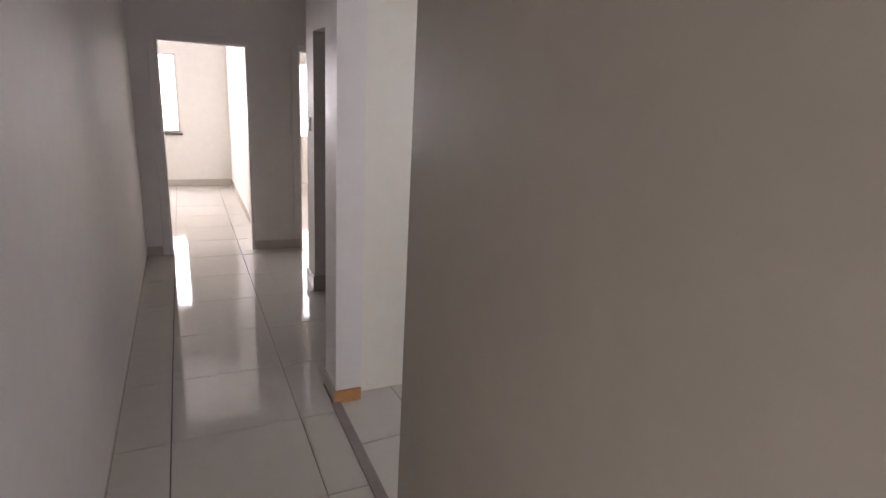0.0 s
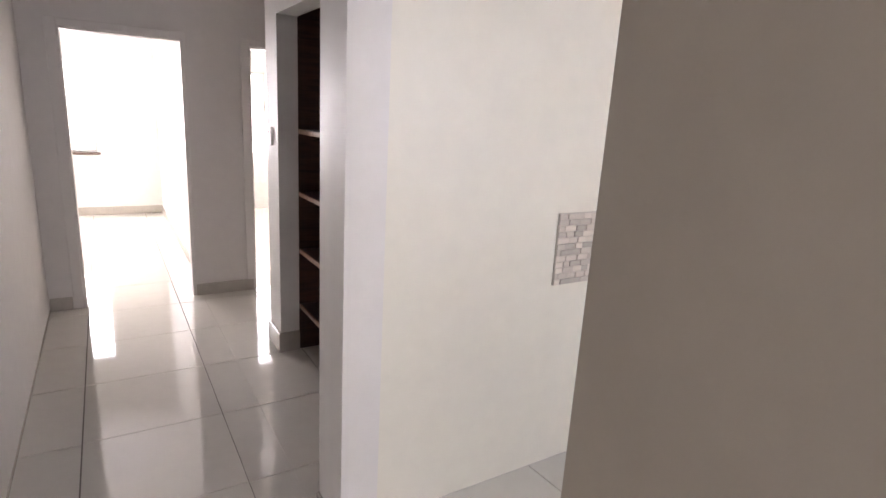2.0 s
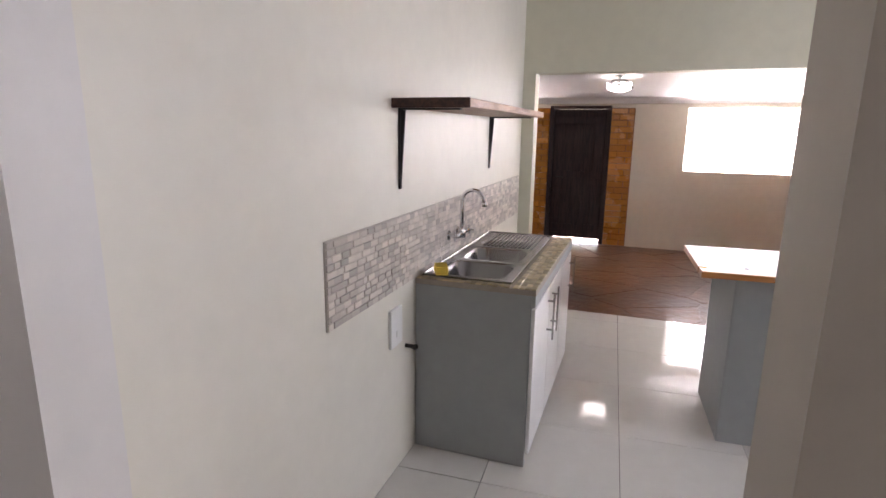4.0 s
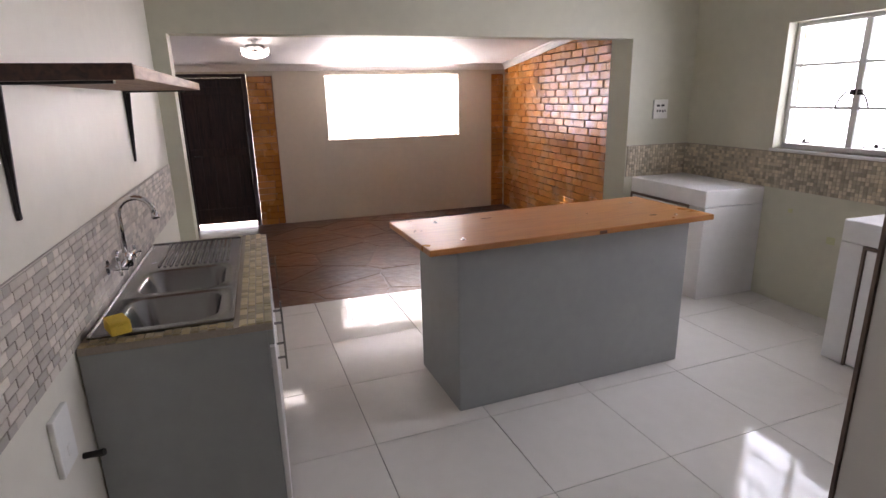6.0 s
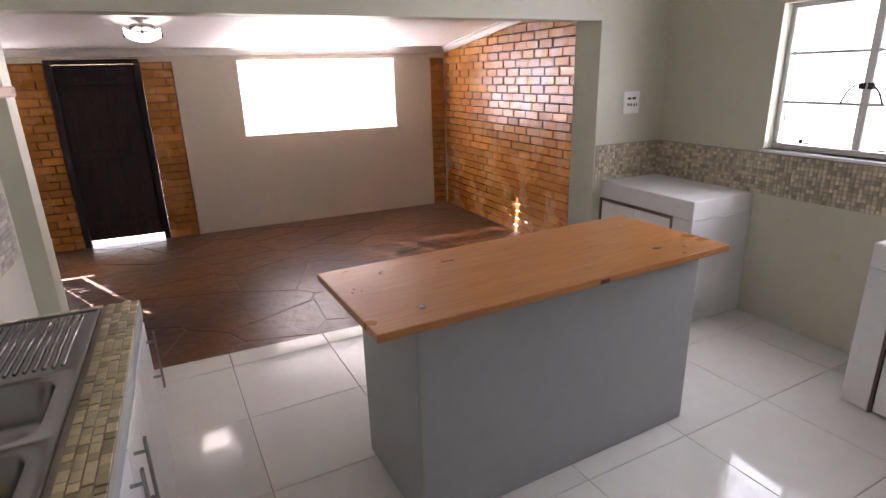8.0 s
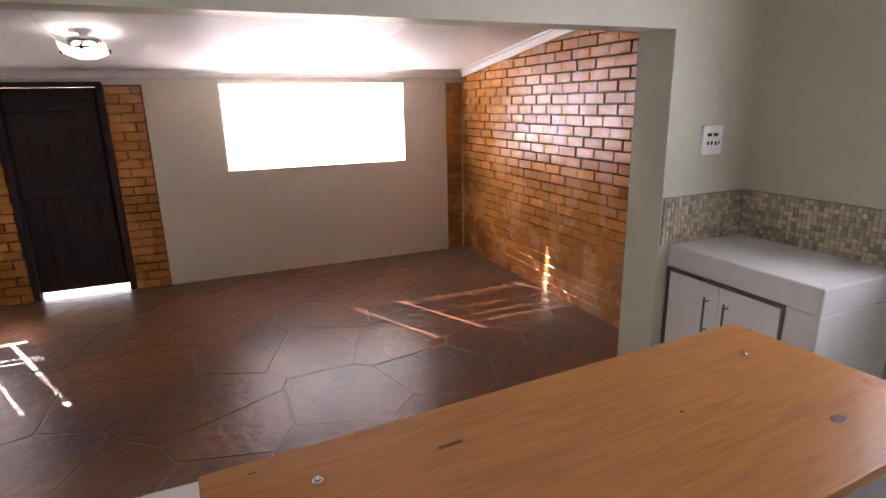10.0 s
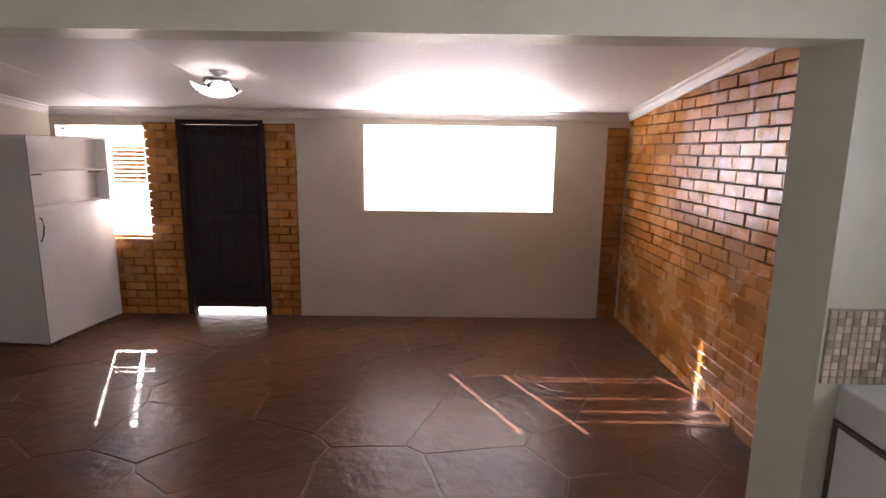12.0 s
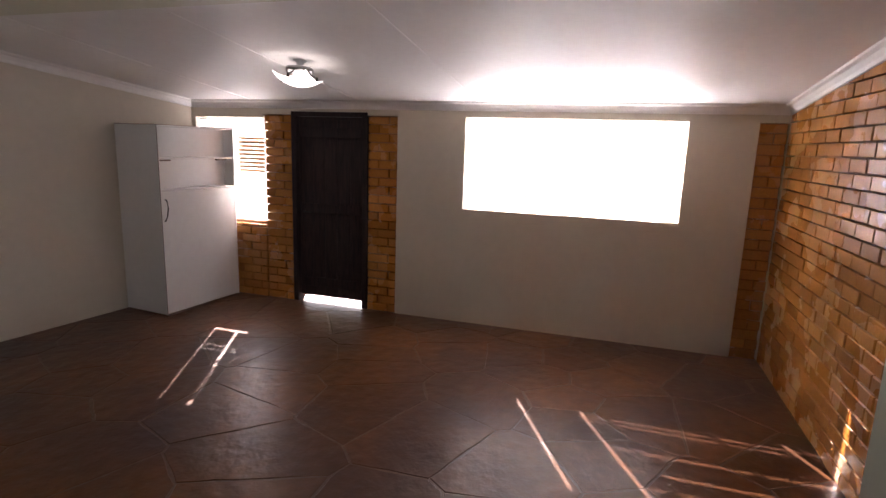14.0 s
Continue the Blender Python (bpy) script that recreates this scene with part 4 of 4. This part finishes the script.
def piece_mesh(name, w, h, d, bev, material):
    """A little slab in the xz plane, its face towards -y, base at the origin."""
    bm = bmesh.new()
    rings = []
    for y, s in ((d, 0), (bev, 0), (0, bev)):
        rings.append([bm.verts.new(p) for p in ((s, y, s), (w - s, y, s), (w - s, y, h - s), (s, y, h - s))])
    for a, b in zip(rings, rings[1:]):
        for i in range(4):
            bm.faces.new((a[i], a[(i + 1) % 4], b[(i + 1) % 4], b[i]))
    bm.faces.new(rings[-1])
    return mesh_of(name, bm, material)


def field(name, parent, frame_m, x0, x1, z_low, z_top, pw, ph, joint, depth, bev, m_piece, m_joined, offset, near, jitter, stuff_label, uneven=0.0):
    """Courses of pieces over a wall; those for which near() holds are objects, the rest one joined mesh."""
    rng = random.Random(len(name) * 7 + int(abs(x0) * 100))
    shared = {}
    joined = bmesh.new()
    z, row = z_low, 0
    while z < z_top(x0) - 0.012 or z < z_top(x1) - 0.012:
        x = x0 - (pw * offset if row % 2 else 0)
        while x < x1 - 0.004:
            full = pw * (1 + (rng.uniform(-uneven, uneven) if uneven else 0))
            a, b = max(x, x0), min(x + full, x1)
            h = min(ph, z_top((a + b) / 2) - z)
            x += full
            w = b - a - joint
            if w < 0.012 or h - joint < 0.012:
                continue
            dy = rng.uniform(-jitter, jitter)
            if near(a, z):
                key = (round(w, 2), round(h, 3))
                if key not in shared:
                    shared[key] = piece_mesh(name, round(w, 2) if round(w, 2) > 0.008 else w, h - joint, depth, bev, m_piece)
                ob = new(name, shared[key])
                ob.matrix_world = frame_m @ pose(a, dy, z, rng.uniform(-0.4, 0.4), 0, 0)
                ob.parent = parent
            else:
                for v in bx(joined, a, a + w, dy, depth, z, z + h - joint):
                    v.co = frame_m @ v.co
        z += ph
        row += 1
    if len(joined.verts):
        tagged(part(name + "s_far", joined, m_joined, parent, stuff_label), kind="stuff")
    else:
        joined.free()


objs = bpy.data.objects
# brick wall of the lounge: its local x runs west from the corner
FB = Matrix.Translation((EAST, -0.955, 0)) @ pose(0, 0, 0, 0, 0, 180)
field("brick", objs["wall_lounge_south_core"], FB, 0.0, EAST - WEST_IN, LOW - 0.004, lambda x: 2.0 + 0.12 * x - 0.02, 0.232, 0.0865, 0.0085, 0.055, 0.004,
      M_BRICK, M_BRICK_J, 0.5, lambda x, z: 1.05 < x < 3.6 and z < 2.05, 0.0035, "varnished orange-brown bricks", 0.05)
# brick piers of the east wall, facing west
FE = Matrix.Translation((EAST + 0.02, 0, 0)) @ pose(0, 0, 0, 0, 0, -90)
core = objs["wall_lounge_east_core"]
for a, b, top in ((-2.698, -2.382, 1.865), (-3.898, -3.572, 1.865), (-4.80, -3.902, 0.70), (0.742, 0.952, 1.862)):
    field("brick", core, FE, a, b, LOW - 0.004, lambda x, top=top: top, 0.232, 0.0865, 0.0085, 0.052, 0.004, M_BRICK, M_BRICK_J, 0.5, lambda x, z: True, 0.003, "bricks")
# mosaic splashbacks
def backing(name, b, m=M_MGROUT):
    return structure(name, box(*b), m, "stone mosaic splashback", "splashback")


sb = backing("trim_splashback_south", (2.90, 6.06, -1.021, -1.014, 0.85, 1.118))
FS = Matrix.Translation((6.06, -1.009, 0)) @ pose(0, 0, 0, 0, 0, 180)
field("mosaic_tile", sb, FS, 0.004, 3.15, 0.852, lambda x: 1.117, 0.0262, 0.0262, 0.003, 0.006, 0.001, M_MOSAIC, M_MOSAIC_J, 0.0, lambda x, z: 0.95 < x < 1.62, 0.0006, "small tan and cream stone mosaic tiles")
sb = backing("trim_splashback_corner", (6.053, 6.061, -1.008, -0.395, 0.85, 1.118))
FC = Matrix.Translation((6.048, 0, 0)) @ pose(0, 0, 0, 0, 0, -90)
field("mosaic_tile", sb, FC, 0.397, 1.006, 0.852, lambda x: 1.117, 0.0262, 0.0262, 0.003, 0.006, 0.001, M_MOSAIC, M_MOSAIC_J, 0.0, lambda x, z: True, 0.0006, "small stone mosaic tiles")
sb = backing("trim_splashback_sink", (3.02, 6.0, 3.193, 3.201, 0.866, 1.176), M_TGROUT)
FN = Matrix.Translation((0, 3.188, 0))
field("mosaic_tile", sb, FN, 3.022, 6.0, 0.867, lambda x: 1.175, 0.052, 0.0258, 0.0025, 0.006, 0.001, M_TRAV, M_TRAV_J, 0.43, lambda x, z: x < 4.2, 0.0007, "pale travertine mosaic strips", 0.3)
# mosaic on the sink worktop: front strip, near end and far end
for (a, b, c, d, nm) in ((0.002, W - 0.002, 0.002, SY0 - 0.008, 1), (0.002, SX0 - 0.008, SY0 - 0.004, D - 0.002, 0), (SX1 + 0.008, W - 0.002, SY0 - 0.004, D - 0.002, 0)):
    # local x runs along the worktop, local z across it
    ft = Matrix(((1, 0, 0, 0), (0, 0, 1, 0), (0, -1, 0, H), (0, 0, 0, 1)))
    field("mosaic_tile", worktop, ft, a, b, c, lambda x, d=d: d, 0.034, 0.0262, 0.003, 0.0058, 0.001, M_MOSAIC_TOP, M_MOSAIC_J, 0.4, lambda x, z: True, 0.0004, "stone mosaic tiles", 0.25)
